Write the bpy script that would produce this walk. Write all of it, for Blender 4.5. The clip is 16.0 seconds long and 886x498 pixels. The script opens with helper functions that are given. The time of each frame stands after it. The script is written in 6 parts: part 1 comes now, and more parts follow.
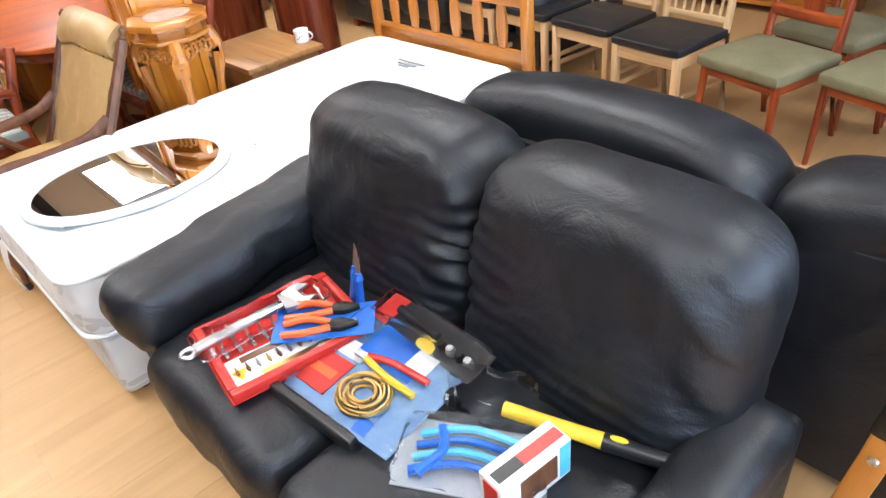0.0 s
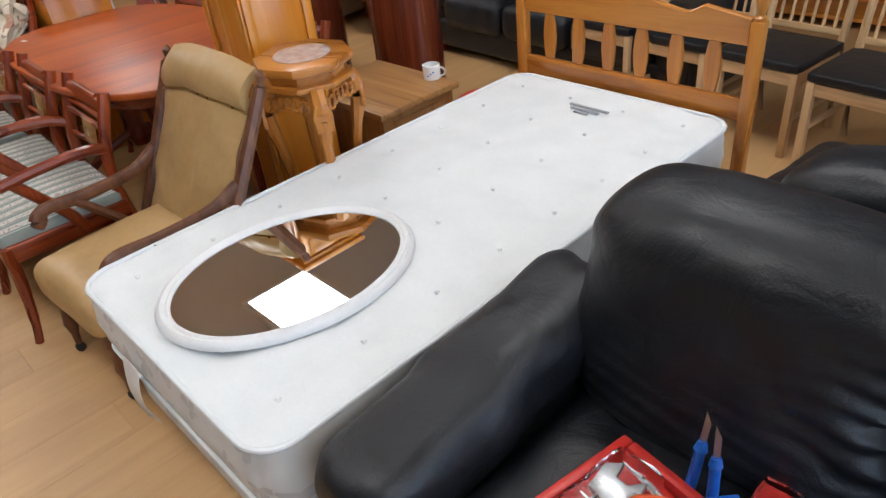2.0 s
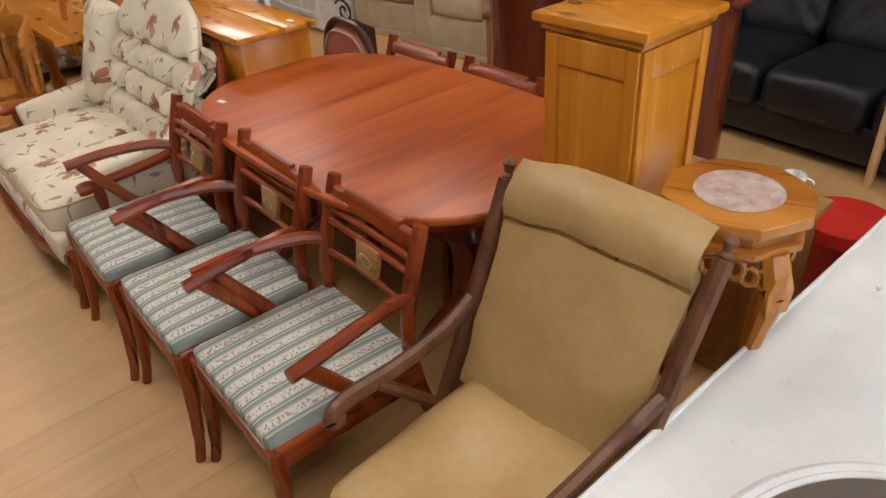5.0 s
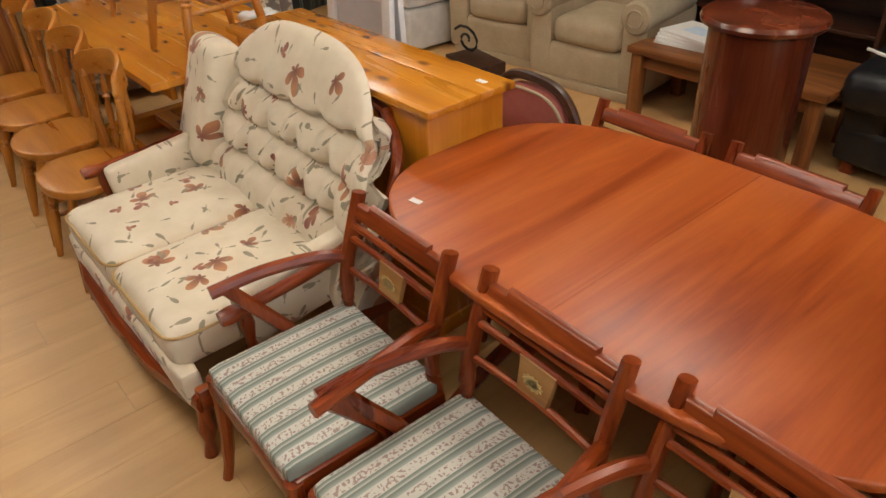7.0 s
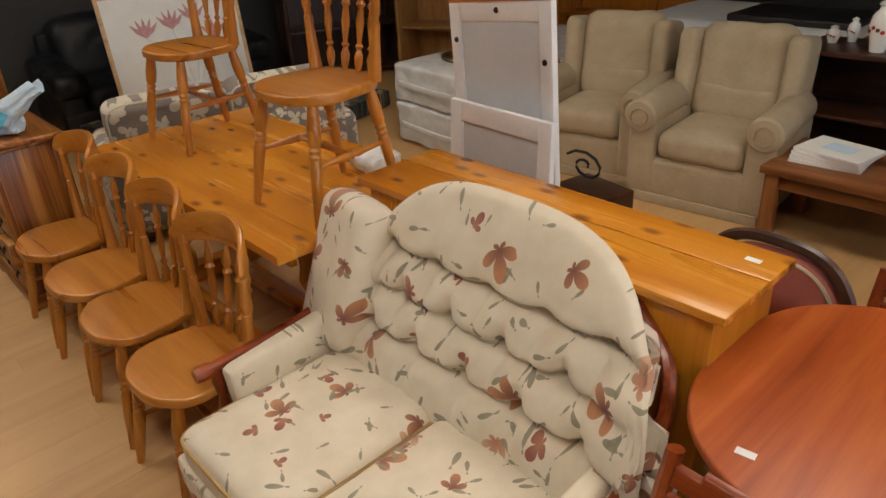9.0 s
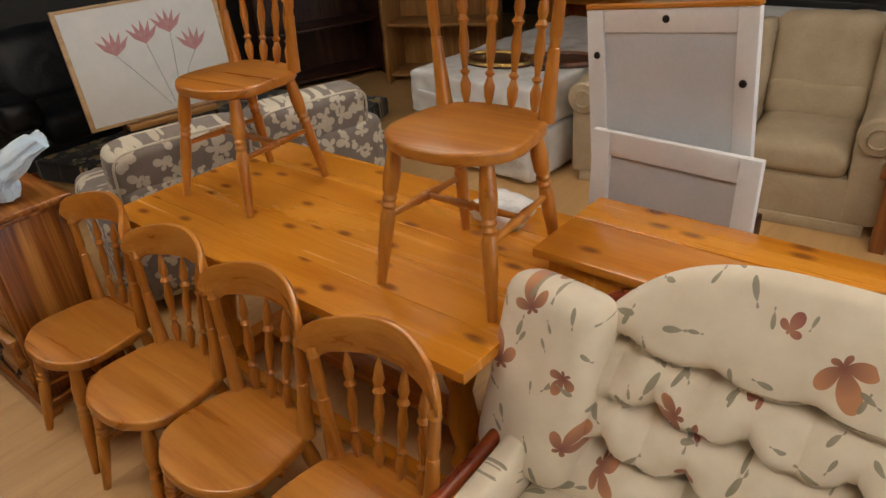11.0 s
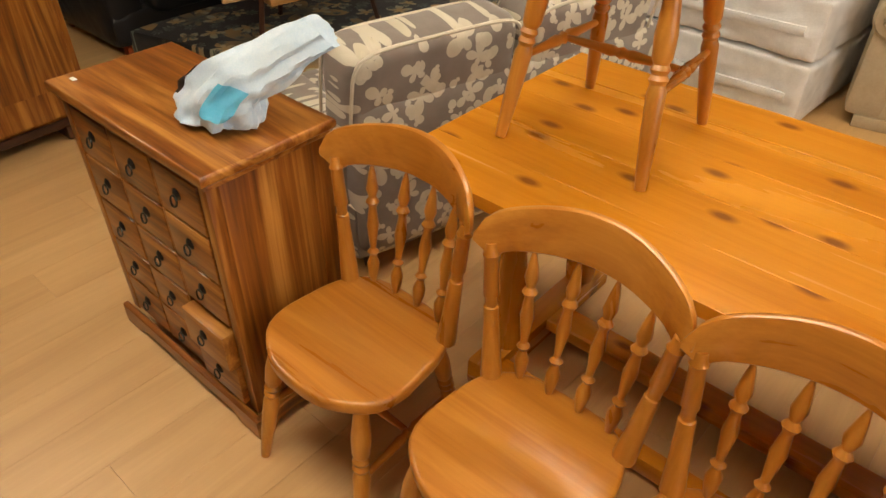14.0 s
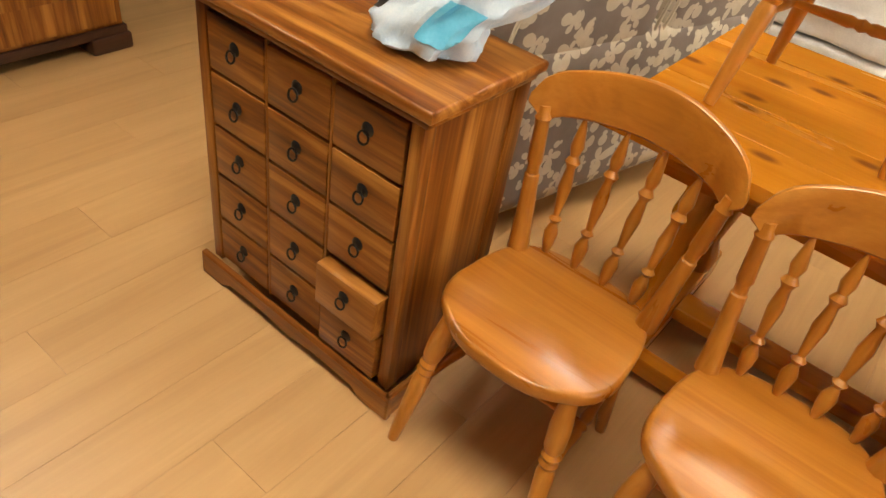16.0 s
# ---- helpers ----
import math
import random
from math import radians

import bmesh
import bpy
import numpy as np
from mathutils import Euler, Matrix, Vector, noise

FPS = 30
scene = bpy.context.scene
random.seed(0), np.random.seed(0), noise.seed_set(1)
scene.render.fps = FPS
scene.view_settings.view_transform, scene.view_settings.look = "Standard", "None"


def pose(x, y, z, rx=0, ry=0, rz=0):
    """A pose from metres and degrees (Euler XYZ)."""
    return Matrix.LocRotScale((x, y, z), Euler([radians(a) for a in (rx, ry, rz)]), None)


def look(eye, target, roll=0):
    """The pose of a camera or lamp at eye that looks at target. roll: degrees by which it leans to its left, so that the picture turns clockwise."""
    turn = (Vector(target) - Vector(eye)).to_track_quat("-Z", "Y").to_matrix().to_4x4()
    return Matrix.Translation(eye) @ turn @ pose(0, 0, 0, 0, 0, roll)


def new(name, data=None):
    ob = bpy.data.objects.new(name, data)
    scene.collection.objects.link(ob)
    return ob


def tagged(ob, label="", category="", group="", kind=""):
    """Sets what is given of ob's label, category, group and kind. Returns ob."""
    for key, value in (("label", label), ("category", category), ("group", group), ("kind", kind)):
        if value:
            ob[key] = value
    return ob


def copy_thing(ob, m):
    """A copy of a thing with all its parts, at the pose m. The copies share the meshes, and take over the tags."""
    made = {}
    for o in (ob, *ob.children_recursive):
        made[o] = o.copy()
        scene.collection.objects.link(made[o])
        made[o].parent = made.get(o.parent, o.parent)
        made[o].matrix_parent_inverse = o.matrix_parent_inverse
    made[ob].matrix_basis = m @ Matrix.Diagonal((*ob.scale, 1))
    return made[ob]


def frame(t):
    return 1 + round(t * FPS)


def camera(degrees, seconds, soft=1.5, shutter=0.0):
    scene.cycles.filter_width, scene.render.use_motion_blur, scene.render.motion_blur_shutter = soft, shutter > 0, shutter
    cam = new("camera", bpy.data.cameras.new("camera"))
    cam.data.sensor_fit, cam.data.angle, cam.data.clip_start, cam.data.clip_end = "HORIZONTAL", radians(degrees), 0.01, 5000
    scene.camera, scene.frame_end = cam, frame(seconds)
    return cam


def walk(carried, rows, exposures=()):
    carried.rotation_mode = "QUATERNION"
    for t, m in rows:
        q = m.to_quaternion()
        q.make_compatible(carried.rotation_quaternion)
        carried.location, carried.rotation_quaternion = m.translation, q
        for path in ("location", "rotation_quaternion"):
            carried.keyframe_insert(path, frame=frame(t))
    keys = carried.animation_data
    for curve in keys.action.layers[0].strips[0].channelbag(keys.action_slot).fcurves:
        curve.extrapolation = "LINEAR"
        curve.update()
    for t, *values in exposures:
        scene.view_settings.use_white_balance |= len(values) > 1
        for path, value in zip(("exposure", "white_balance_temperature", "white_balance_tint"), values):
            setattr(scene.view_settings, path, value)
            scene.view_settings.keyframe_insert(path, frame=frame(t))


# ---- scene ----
cam = camera(65.1, 16.0)
PATH = [
    (0, (0.724, 0.529, 1.597), (-0.536, 1.595, 0.468), -6.8),
    (0.5, (0.465, 0.524, 1.587), (-0.764, 1.6, 0.434), -4.7),
    (1, (0.213, 0.557, 1.585), (-1.098, 1.579, 0.474), -5.4),
    (1.5, (-0.004, 0.542, 1.582), (-1.291, 1.581, 0.457), -6.2),
    (2, (-0.227, 0.456, 1.584), (-1.486, 1.543, 0.475), -6.7),
    (2.5, (-0.412, 0.445, 1.584), (-1.675, 1.504, 0.451), -7.0),
    (3, (-0.658, 0.486, 1.605), (-1.979, 1.491, 0.49), -7.0),
    (3.5, (-0.905, 0.468, 1.626), (-2.204, 1.505, 0.513), -5.4),
    (4, (-1.169, 0.374, 1.64), (-2.471, 1.438, 0.556), -5.2),
    (4.2, (-1.263, 0.354, 1.645), (-2.569, 1.415, 0.564), -4.8),
    (6.3, (-2.385, 0.284, 1.695), (-3.671, 1.335, 0.58), -3.8),
    (6.5, (-2.501, 0.306, 1.703), (-3.794, 1.348, 0.587), -3.6),
    (7, (-2.78, 0.292, 1.709), (-4.068, 1.339, 0.593), -2.7),
    (7.5, (-3.071, 0.208, 1.723), (-4.339, 1.298, 0.625), -3.5),
    (8, (-3.295, 0.193, 1.74), (-4.575, 1.326, 0.702), -2.2),
    (8.5, (-3.509, 0.231, 1.773), (-4.847, 1.387, 0.837), -2.2),
    (9, (-3.755, 0.194, 1.77), (-5.077, 1.376, 0.846), -3.5),
    (9.2, (-3.868, 0.149, 1.778), (-5.173, 1.355, 0.861), -4.3),
    (11.3, (-4.91, 0.128, 1.818), (-6.014, 1.451, 0.802), -3.5),
    (11.5, (-5.039, 0.113, 1.825), (-6.106, 1.427, 0.759), -2.4),
    (12, (-5.311, 0.184, 1.778), (-6.434, 1.437, 0.697), -1.0),
    (12.5, (-5.56, 0.138, 1.75), (-6.671, 1.338, 0.599), -0.3),
    (13, (-5.778, 0.077, 1.7), (-6.827, 1.288, 0.503), -0.0),
    (13.5, (-5.991, 0.061, 1.656), (-7.036, 1.257, 0.439), 1.3),
    (14, (-6.186, 0.099, 1.6), (-7.228, 1.283, 0.37), 0.5),
    (14.5, (-6.357, 0.066, 1.54), (-7.346, 1.281, 0.298), 2.6),
    (15, (-6.563, -0.06, 1.488), (-7.496, 1.208, 0.255), 2.8),
    (15.5, (-6.694, -0.128, 1.468), (-7.568, 1.132, 0.182), 8.4),
    (16, (-6.738, -0.169, 1.413), (-7.571, 1.128, 0.139), 11.0),
]
walk(cam, [(t, look(eye, target, roll)) for t, eye, target, roll in PATH],
     [(0, 1.05, 5500, 10), (1.5, 0.2, 5500, 10), (3, -0.1, 5600, 10), (4, -0.1, 5700, 10), (7, -0.05, 6500, 10), (9, -0.22, 6300, 10), (12, -0.22, 6300, 10), (13, 0.15, 6800, 9), (14, 0.55, 7000, 8), (16, 0.8, 7000, 8)])

# ---- light and exposure ----
world = bpy.data.worlds.new("world")
scene.world = world
world.use_nodes = True
world.node_tree.nodes["Background"].inputs[0].default_value = (0.75, 0.85, 1.0, 1)
world.node_tree.nodes["Background"].inputs[1].default_value = 0.6

LAMP = 12.5


# ---- materials ----
def rgba(c):
    return (c[0], c[1], c[2], 1.0)


class Mat:
    """A small builder for node materials."""

    def __init__(self, name, rough=0.5, metal=0.0):
        self.m = bpy.data.materials.new(name)
        self.m.use_nodes = True
        self.t = self.m.node_tree
        self.b = self.t.nodes["Principled BSDF"]
        self.b.inputs["Roughness"].default_value = rough
        self.b.inputs["Metallic"].default_value = metal
        self.coord = self.t.nodes.new("ShaderNodeTexCoord")

    def node(self, kind, **vals):
        n = self.t.nodes.new(kind)
        for k, v in vals.items():
            n.inputs[k].default_value = v
        return n

    def link(self, a, b):
        self.t.links.new(a, b)

    def place(self, scale, rnd=True):
        mp = self.node("ShaderNodeMapping", Scale=scale)
        self.link(self.coord.outputs["Object"], mp.inputs["Vector"])
        if rnd:
            info = self.t.nodes.new("ShaderNodeObjectInfo")
            mul = self.t.nodes.new("ShaderNodeMath")
            mul.operation = "MULTIPLY"
            mul.inputs[1].default_value = 37.0
            self.link(info.outputs["Random"], mul.inputs[0])
            self.link(mul.outputs[0], mp.inputs["Location"])
        return mp.outputs["Vector"]

    def noise(self, vec, scale, detail=4.0, rough=0.55, dist=0.0):
        n = self.node("ShaderNodeTexNoise", Scale=scale, Detail=detail, Roughness=rough, Distortion=dist)
        self.link(vec, n.inputs["Vector"])
        return n.outputs["Fac"]

    def ramp(self, fac, stops):
        r = self.t.nodes.new("ShaderNodeValToRGB")
        while len(r.color_ramp.elements) < len(stops):
            r.color_ramp.elements.new(0.5)
        for e, (p, c) in zip(r.color_ramp.elements, stops):
            e.position, e.color = p, rgba(c)
        self.link(fac, r.inputs["Fac"])
        return r.outputs["Color"]

    def mix(self, fac, a, b, mode="MIX"):
        n = self.t.nodes.new("ShaderNodeMix")
        n.data_type, n.blend_type = "RGBA", mode
        for sock, v in ((n.inputs[0], fac), (n.inputs[6], a), (n.inputs[7], b)):
            if isinstance(v, (int, float)):
                sock.default_value = v
            elif isinstance(v, tuple):
                sock.default_value = rgba(v)
            else:
                self.link(v, sock)
        return n.outputs[2]

    def math(self, op, a, b=0.0, c=0.0):
        n = self.t.nodes.new("ShaderNodeMath")
        n.operation = op
        for s, v in zip(n.inputs, (a, b, c)):
            if isinstance(v, (int, float)):
                s.default_value = v
            else:
                self.link(v, s)
        return n.outputs[0]

    def bump(self, fac, strength, distance=0.01):
        n = self.node("ShaderNodeBump", Strength=strength, Distance=distance)
        self.link(fac, n.inputs["Height"])
        self.link(n.outputs["Normal"], self.b.inputs["Normal"])

    def color(self, c):
        self.link(c, self.b.inputs["Base Color"])
        return self


def plain(name, a, b, rough=0.5, scale=12.0, metal=0.0, bump=0.1, rnd=True):
    m = Mat(name, rough, metal)
    v = m.place((1, 1, 1), rnd)
    big, fine = m.noise(v, scale, 3), m.noise(v, scale * 14, 3)
    f = m.math("MULTIPLY_ADD", fine, 0.35, m.math("MULTIPLY", big, 0.7))
    m.color(m.ramp(f, [(0.3, a), (0.75, b)]))
    m.bump(fine, bump, 0.003)
    r = m.math("MULTIPLY_ADD", big, 0.18, rough - 0.09)
    m.link(r, m.b.inputs["Roughness"])
    return m.m


def wood(name, dark, mid, light, axis=0, rough=0.32, scale=1.0, knots=False, coat=0.0, swirl=1.2):
    m = Mat(name, rough)
    s = [11.0 * scale] * 3
    s[axis] = 0.9 * scale
    v = m.place(tuple(s))
    big = m.noise(v, 1.1, 4, 0.6, swirl)
    s2 = [70.0] * 3
    s2[axis] = 2.5
    fine = m.noise(m.place(tuple(s2)), 1.6, 3, 0.6)
    f = m.math("MULTIPLY_ADD", fine, 0.2, m.math("MULTIPLY", big, 0.92))
    col = m.ramp(f, [(0.36, dark), (0.54, mid), (0.74, light)])
    if knots:
        s3 = [7.0] * 3
        s3[axis] = 3.4
        vo = m.node("ShaderNodeTexVoronoi", Scale=1.0, Randomness=1.0)
        if axis < 2:
            vo.voronoi_dimensions = "2D"
        m.link(m.place(tuple(s3)), vo.inputs["Vector"])
        kk = m.ramp(vo.outputs["Distance"], [(0.05, (1, 1, 1)), (0.14, (0, 0, 0))])
        col = m.mix(m.math("MULTIPLY", kk, 0.8), col, (0.16, 0.045, 0.01))
    m.color(col)
    m.bump(fine, 0.1, 0.002)
    m.b.inputs["Coat Weight"].default_value = coat
    m.b.inputs["Coat Roughness"].default_value = 0.15
    m.link(m.math("MULTIPLY_ADD", big, 0.2, rough - 0.1), m.b.inputs["Roughness"])
    return m.m


def petals(name, base, base2, sets, plane="xz", rough=0.9):
    """Printed cloth: each set is (cells per metre, petals, radius, colour, centre colour, offset)."""
    m = Mat(name, rough)
    v = m.place((1, 1, 1), False)
    sep = m.t.nodes.new("ShaderNodeSeparateXYZ")
    m.link(v, sep.inputs[0])
    a, b = {"xz": (0, 2), "xy": (0, 1), "yz": (1, 2)}[plane]
    flat = m.t.nodes.new("ShaderNodeCombineXYZ")
    m.link(sep.outputs[a], flat.inputs[0])
    m.link(sep.outputs[b], flat.inputs[1])
    col = m.ramp(m.noise(v, 9, 4), [(0.3, base), (0.7, base2)])
    for cells, n, radius, c1, c2, off, *gate in sets:
        mp = m.node("ShaderNodeMapping", Scale=(cells, cells, 1), Location=(off, off * 1.7, 0), Rotation=(0, 0, off))
        m.link(flat.outputs[0], mp.inputs["Vector"])
        vo = m.node("ShaderNodeTexVoronoi", Scale=1.0, Randomness=0.75)
        vo.voronoi_dimensions = "2D"
        m.link(mp.outputs[0], vo.inputs["Vector"])
        d = m.t.nodes.new("ShaderNodeVectorMath")
        d.operation = "SUBTRACT"
        m.link(mp.outputs[0], d.inputs[0])
        m.link(vo.outputs["Position"], d.inputs[1])
        s = m.t.nodes.new("ShaderNodeSeparateXYZ")
        m.link(d.outputs[0], s.inputs[0])
        csep = m.t.nodes.new("ShaderNodeSeparateXYZ")
        m.link(vo.outputs["Color"], csep.inputs[0])
        ang = m.math("MULTIPLY_ADD", csep.outputs[0], 6.0, m.math("ARCTAN2", s.outputs[1], s.outputs[0]))
        shape = m.math("MULTIPLY_ADD", m.math("POWER", m.math("ABSOLUTE", m.math("COSINE", m.math("MULTIPLY", ang, n * 0.5))), 0.7 if gate else 1.0), 0.8, 0.2)
        skew = m.math("MULTIPLY_ADD", m.math("COSINE", ang), 0.42 if gate else 0.3, 0.62 if gate else 0.75) if n > 1 else m.math("POWER", m.math("ABSOLUTE", m.math("COSINE", ang)), 14.0)
        r = m.math("MULTIPLY", m.math("MULTIPLY", shape, skew), m.math("MULTIPLY_ADD", csep.outputs[1], radius * 0.5, radius * 0.6))
        inside = m.math("LESS_THAN", vo.outputs["Distance"], r)
        if gate:
            inside = m.math("MULTIPLY", inside, m.math("GREATER_THAN", csep.outputs[2], gate[0]))
        fade = m.math("DIVIDE", vo.outputs["Distance"], radius)
        pc = m.ramp(fade, [(0.05, c2), (0.75, c1)])
        col = m.mix(m.math("MULTIPLY", inside, 0.92), col, pc)
    m.color(col)
    m.bump(m.noise(v, 400, 2), 0.15, 0.002)
    m.b.inputs["Sheen Weight"].default_value = 0.2
    return m.m


MAHOG = [wood("mahogany_%d" % a, (0.09, 0.012, 0.003), (0.21, 0.034, 0.006), (0.36, 0.075, 0.013), a, 0.3, coat=0.15) for a in range(3)]
TABLE = wood("cherry_veneer", (0.25, 0.04, 0.006), (0.39, 0.078, 0.012), (0.5, 0.125, 0.022), 1, 0.36, 0.6, coat=0.0)
BEECH = [wood("honey_beech_%d" % a, (0.34, 0.112, 0.013), (0.47, 0.175, 0.022), (0.58, 0.245, 0.04), a, 0.3, 0.5, coat=0.3, swirl=2.2) for a in range(3)]
PINE = [wood("honey_pine_%d" % a, (0.5, 0.17, 0.01), (0.61, 0.232, 0.016), (0.69, 0.29, 0.026), a, 0.26, 0.5, True, 0.3) for a in range(3)]
OAK = [wood("golden_oak_%d" % a, (0.25, 0.11, 0.03), (0.38, 0.19, 0.06), (0.48, 0.27, 0.1), a, 0.35) for a in range(3)]
LIGHTOAK = [wood("pale_oak_%d" % a, (0.45, 0.27, 0.12), (0.58, 0.38, 0.19), (0.66, 0.46, 0.25), a, 0.4) for a in range(3)]
ROSE = [wood("sheesham_%d" % a, (0.07, 0.014, 0.003), (0.25, 0.08, 0.011), (0.5, 0.22, 0.045), a, 0.34, 0.5, coat=0.15, swirl=3.5) for a in range(3)]
RUSTIC = [wood("rustic_brown_wood_%d" % a, (0.1, 0.028, 0.008), (0.22, 0.075, 0.02), (0.34, 0.14, 0.045), a, 0.4) for a in range(3)]
DARKWOOD = [wood("dark_wood_%d" % a, (0.025, 0.01, 0.006), (0.05, 0.02, 0.011), (0.09, 0.035, 0.018), a, 0.35) for a in range(3)]
WALNUT = wood("brown_walnut", (0.07, 0.026, 0.012), (0.13, 0.052, 0.023), (0.2, 0.085, 0.04), 2, 0.35)
DEEPMAH = wood("deep_mahogany", (0.06, 0.01, 0.004), (0.13, 0.024, 0.008), (0.2, 0.045, 0.014), 2, 0.25, 0.6, coat=0.4)
FLOORM = wood("oak_laminate", (0.52, 0.308, 0.125), (0.58, 0.352, 0.147), (0.64, 0.4, 0.175), 0, 0.4, 0.5)


def leather():
    m = Mat("black_leather", 0.45)
    v = m.place((1, 1, 1))
    big = m.noise(v, 7, 4, 0.6, 0.8)
    vo = m.node("ShaderNodeTexVoronoi", Scale=260.0)
    m.link(v, vo.inputs["Vector"])
    m.color(m.ramp(big, [(0.3, (0.006, 0.0067, 0.009)), (0.75, (0.013, 0.0145, 0.019))]))
    crease = m.math("ABSOLUTE", m.math("SUBTRACT", m.noise(v, 5, 2, 0.45, 1.0), 0.5))
    h = m.math("MULTIPLY_ADD", vo.outputs["Distance"], 0.05, m.math("MULTIPLY_ADD", crease, 0.5, big))
    m.bump(h, 0.35, 0.02)
    m.link(m.math("MULTIPLY_ADD", big, 0.3, 0.3), m.b.inputs["Roughness"])
    return m.m


LEATHER = leather()
BLACK = plain("black_plastic", (0.01, 0.01, 0.01), (0.02, 0.02, 0.022), 0.4)
TICKING = plain("white_mattress_ticking", (0.71, 0.74, 0.75), (0.8, 0.825, 0.835), 0.85, 8, bump=0.2)
DAMASK = petals("grey_damask", (0.56, 0.56, 0.55), (0.66, 0.66, 0.64), [(9, 4, 0.5, (0.42, 0.42, 0.42), (0.5, 0.5, 0.5), 0.3)], "xz", 0.7)
MIRROR = plain("mirror_glass", (0.86, 0.88, 0.87), (0.9, 0.91, 0.9), 0.012, 3, 1.0, 0.0)
MIRROR.node_tree.nodes["Principled BSDF"].inputs["Roughness"].default_value = 0.01
for l in [l for l in MIRROR.node_tree.links if l.to_socket.name in ("Roughness", "Normal")]:
    MIRROR.node_tree.links.remove(l)
WHITE = plain("white_paint", (0.72, 0.73, 0.74), (0.82, 0.82, 0.82), 0.4, 6)
BACKING = plain("pale_grey_hardboard", (0.55, 0.57, 0.6), (0.65, 0.67, 0.7), 0.7, 5)
GOLD = plain("gold_satin", (0.42, 0.27, 0.105), (0.54, 0.36, 0.155), 0.38, 3, bump=0.06)
BRASS = plain("brass", (0.5, 0.33, 0.1), (0.7, 0.5, 0.2), 0.3, 30, 1.0)
IRON = plain("blackened_iron", (0.02, 0.02, 0.02), (0.06, 0.055, 0.05), 0.4, 60, 0.8)
STEEL = plain("steel", (0.45, 0.46, 0.47), (0.65, 0.66, 0.67), 0.3, 30, 1.0)
BEIGE = plain("beige_chenille", (0.38, 0.3, 0.19), (0.5, 0.41, 0.28), 0.95, 6, bump=0.4)
OLIVE = plain("olive_dralon", (0.13, 0.115, 0.055), (0.2, 0.18, 0.1), 0.85, 8, bump=0.3)
PINK = plain("dusky_pink_velvet", (0.38, 0.1, 0.085), (0.5, 0.17, 0.14), 0.8, 8, bump=0.2)
RED = plain("red_plastic", (0.5, 0.02, 0.015), (0.65, 0.04, 0.025), 0.35)
ORANGE = plain("orange_rubber", (0.75, 0.1, 0.02), (0.85, 0.16, 0.03), 0.4)
YELLOW = plain("yellow_plastic", (0.75, 0.5, 0.02), (0.85, 0.6, 0.05), 0.4)
BLUE = plain("blue_plastic", (0.02, 0.1, 0.5), (0.04, 0.2, 0.7), 0.35)
PALEBLUE = plain("pale_blue_film", (0.5, 0.68, 0.86), (0.72, 0.83, 0.93), 0.35, 15, bump=0.3)
PACKBLUE = plain("grey_blue_card", (0.1, 0.2, 0.4), (0.2, 0.32, 0.5), 0.4, 20)
SKYBLUE = plain("sky_blue_print", (0.1, 0.5, 0.75), (0.2, 0.6, 0.85), 0.35)
PAPER = plain("white_paper", (0.78, 0.78, 0.76), (0.86, 0.86, 0.84), 0.7)
FILM = plain("white_wrapping_film", (0.6, 0.6, 0.6), (0.82, 0.82, 0.81), 0.22, 10, bump=0.5)
CHINA = plain("white_china", (0.8, 0.8, 0.78), (0.87, 0.86, 0.84), 0.12)
MARBLE = plain("pink_grey_marble", (0.4, 0.25, 0.2), (0.72, 0.62, 0.58), 0.15, 30)
GREYPRINT = plain("grey_print", (0.3, 0.33, 0.36), (0.4, 0.42, 0.45), 0.7)
WALLM = plain("dark_wall_paint", (0.045, 0.045, 0.046), (0.07, 0.07, 0.07), 0.8, 2)
CEILM = plain("grey_ceiling_paint", (0.68, 0.68, 0.67), (0.74, 0.74, 0.73), 0.85, 2)
CHINACREAM = plain("cream_piping", (0.6, 0.54, 0.42), (0.7, 0.64, 0.52), 0.8, 20)
ROPE = plain("white_cord", (0.7, 0.7, 0.68), (0.8, 0.8, 0.78), 0.6)
DARKRUG = petals("dark_tapestry", (0.008, 0.008, 0.009), (0.02, 0.02, 0.02), [
    (2.1, 7, 0.62, (0.42, 0.25, 0.08), (0.05, 0.06, 0.05), 0.7), (5, 5, 0.5, (0.35, 0.36, 0.25), (0.5, 0.3, 0.1), 2.1),
    (9, 9, 0.5, (0.13, 0.17, 0.14), (0.02, 0.02, 0.02), 4.0)], "xy", 0.95)
CREAM, CREAM2 = (0.69, 0.6, 0.46), (0.79, 0.71, 0.57)
FLORA = [(4.6, 5, 0.33, (0.52, 0.22, 0.09), (0.2, 0.05, 0.03), 0.4, 0.35), (5.2, 4, 0.22, (0.28, 0.06, 0.045), (0.4, 0.16, 0.08), 1.3, 0.5),
         (4.2, 6, 0.24, (0.58, 0.36, 0.22), (0.45, 0.18, 0.1), 5.1, 0.45)]
FLORA += [(6.5 + 1.1 * k, 1, 0.36, (0.27, 0.25, 0.17), (0.34, 0.29, 0.2), 2.2 + 1.9 * k, 0.4) for k in range(4)]
FLORAL_XZ = petals("floral_cream_cloth", CREAM, CREAM2, FLORA, "xz")
FLORAL_XY = petals("floral_cream_cloth_flat", CREAM, CREAM2, FLORA, "xy")
FLORAL_YZ = petals("floral_cream_cloth_side", CREAM, CREAM2, FLORA, "yz")
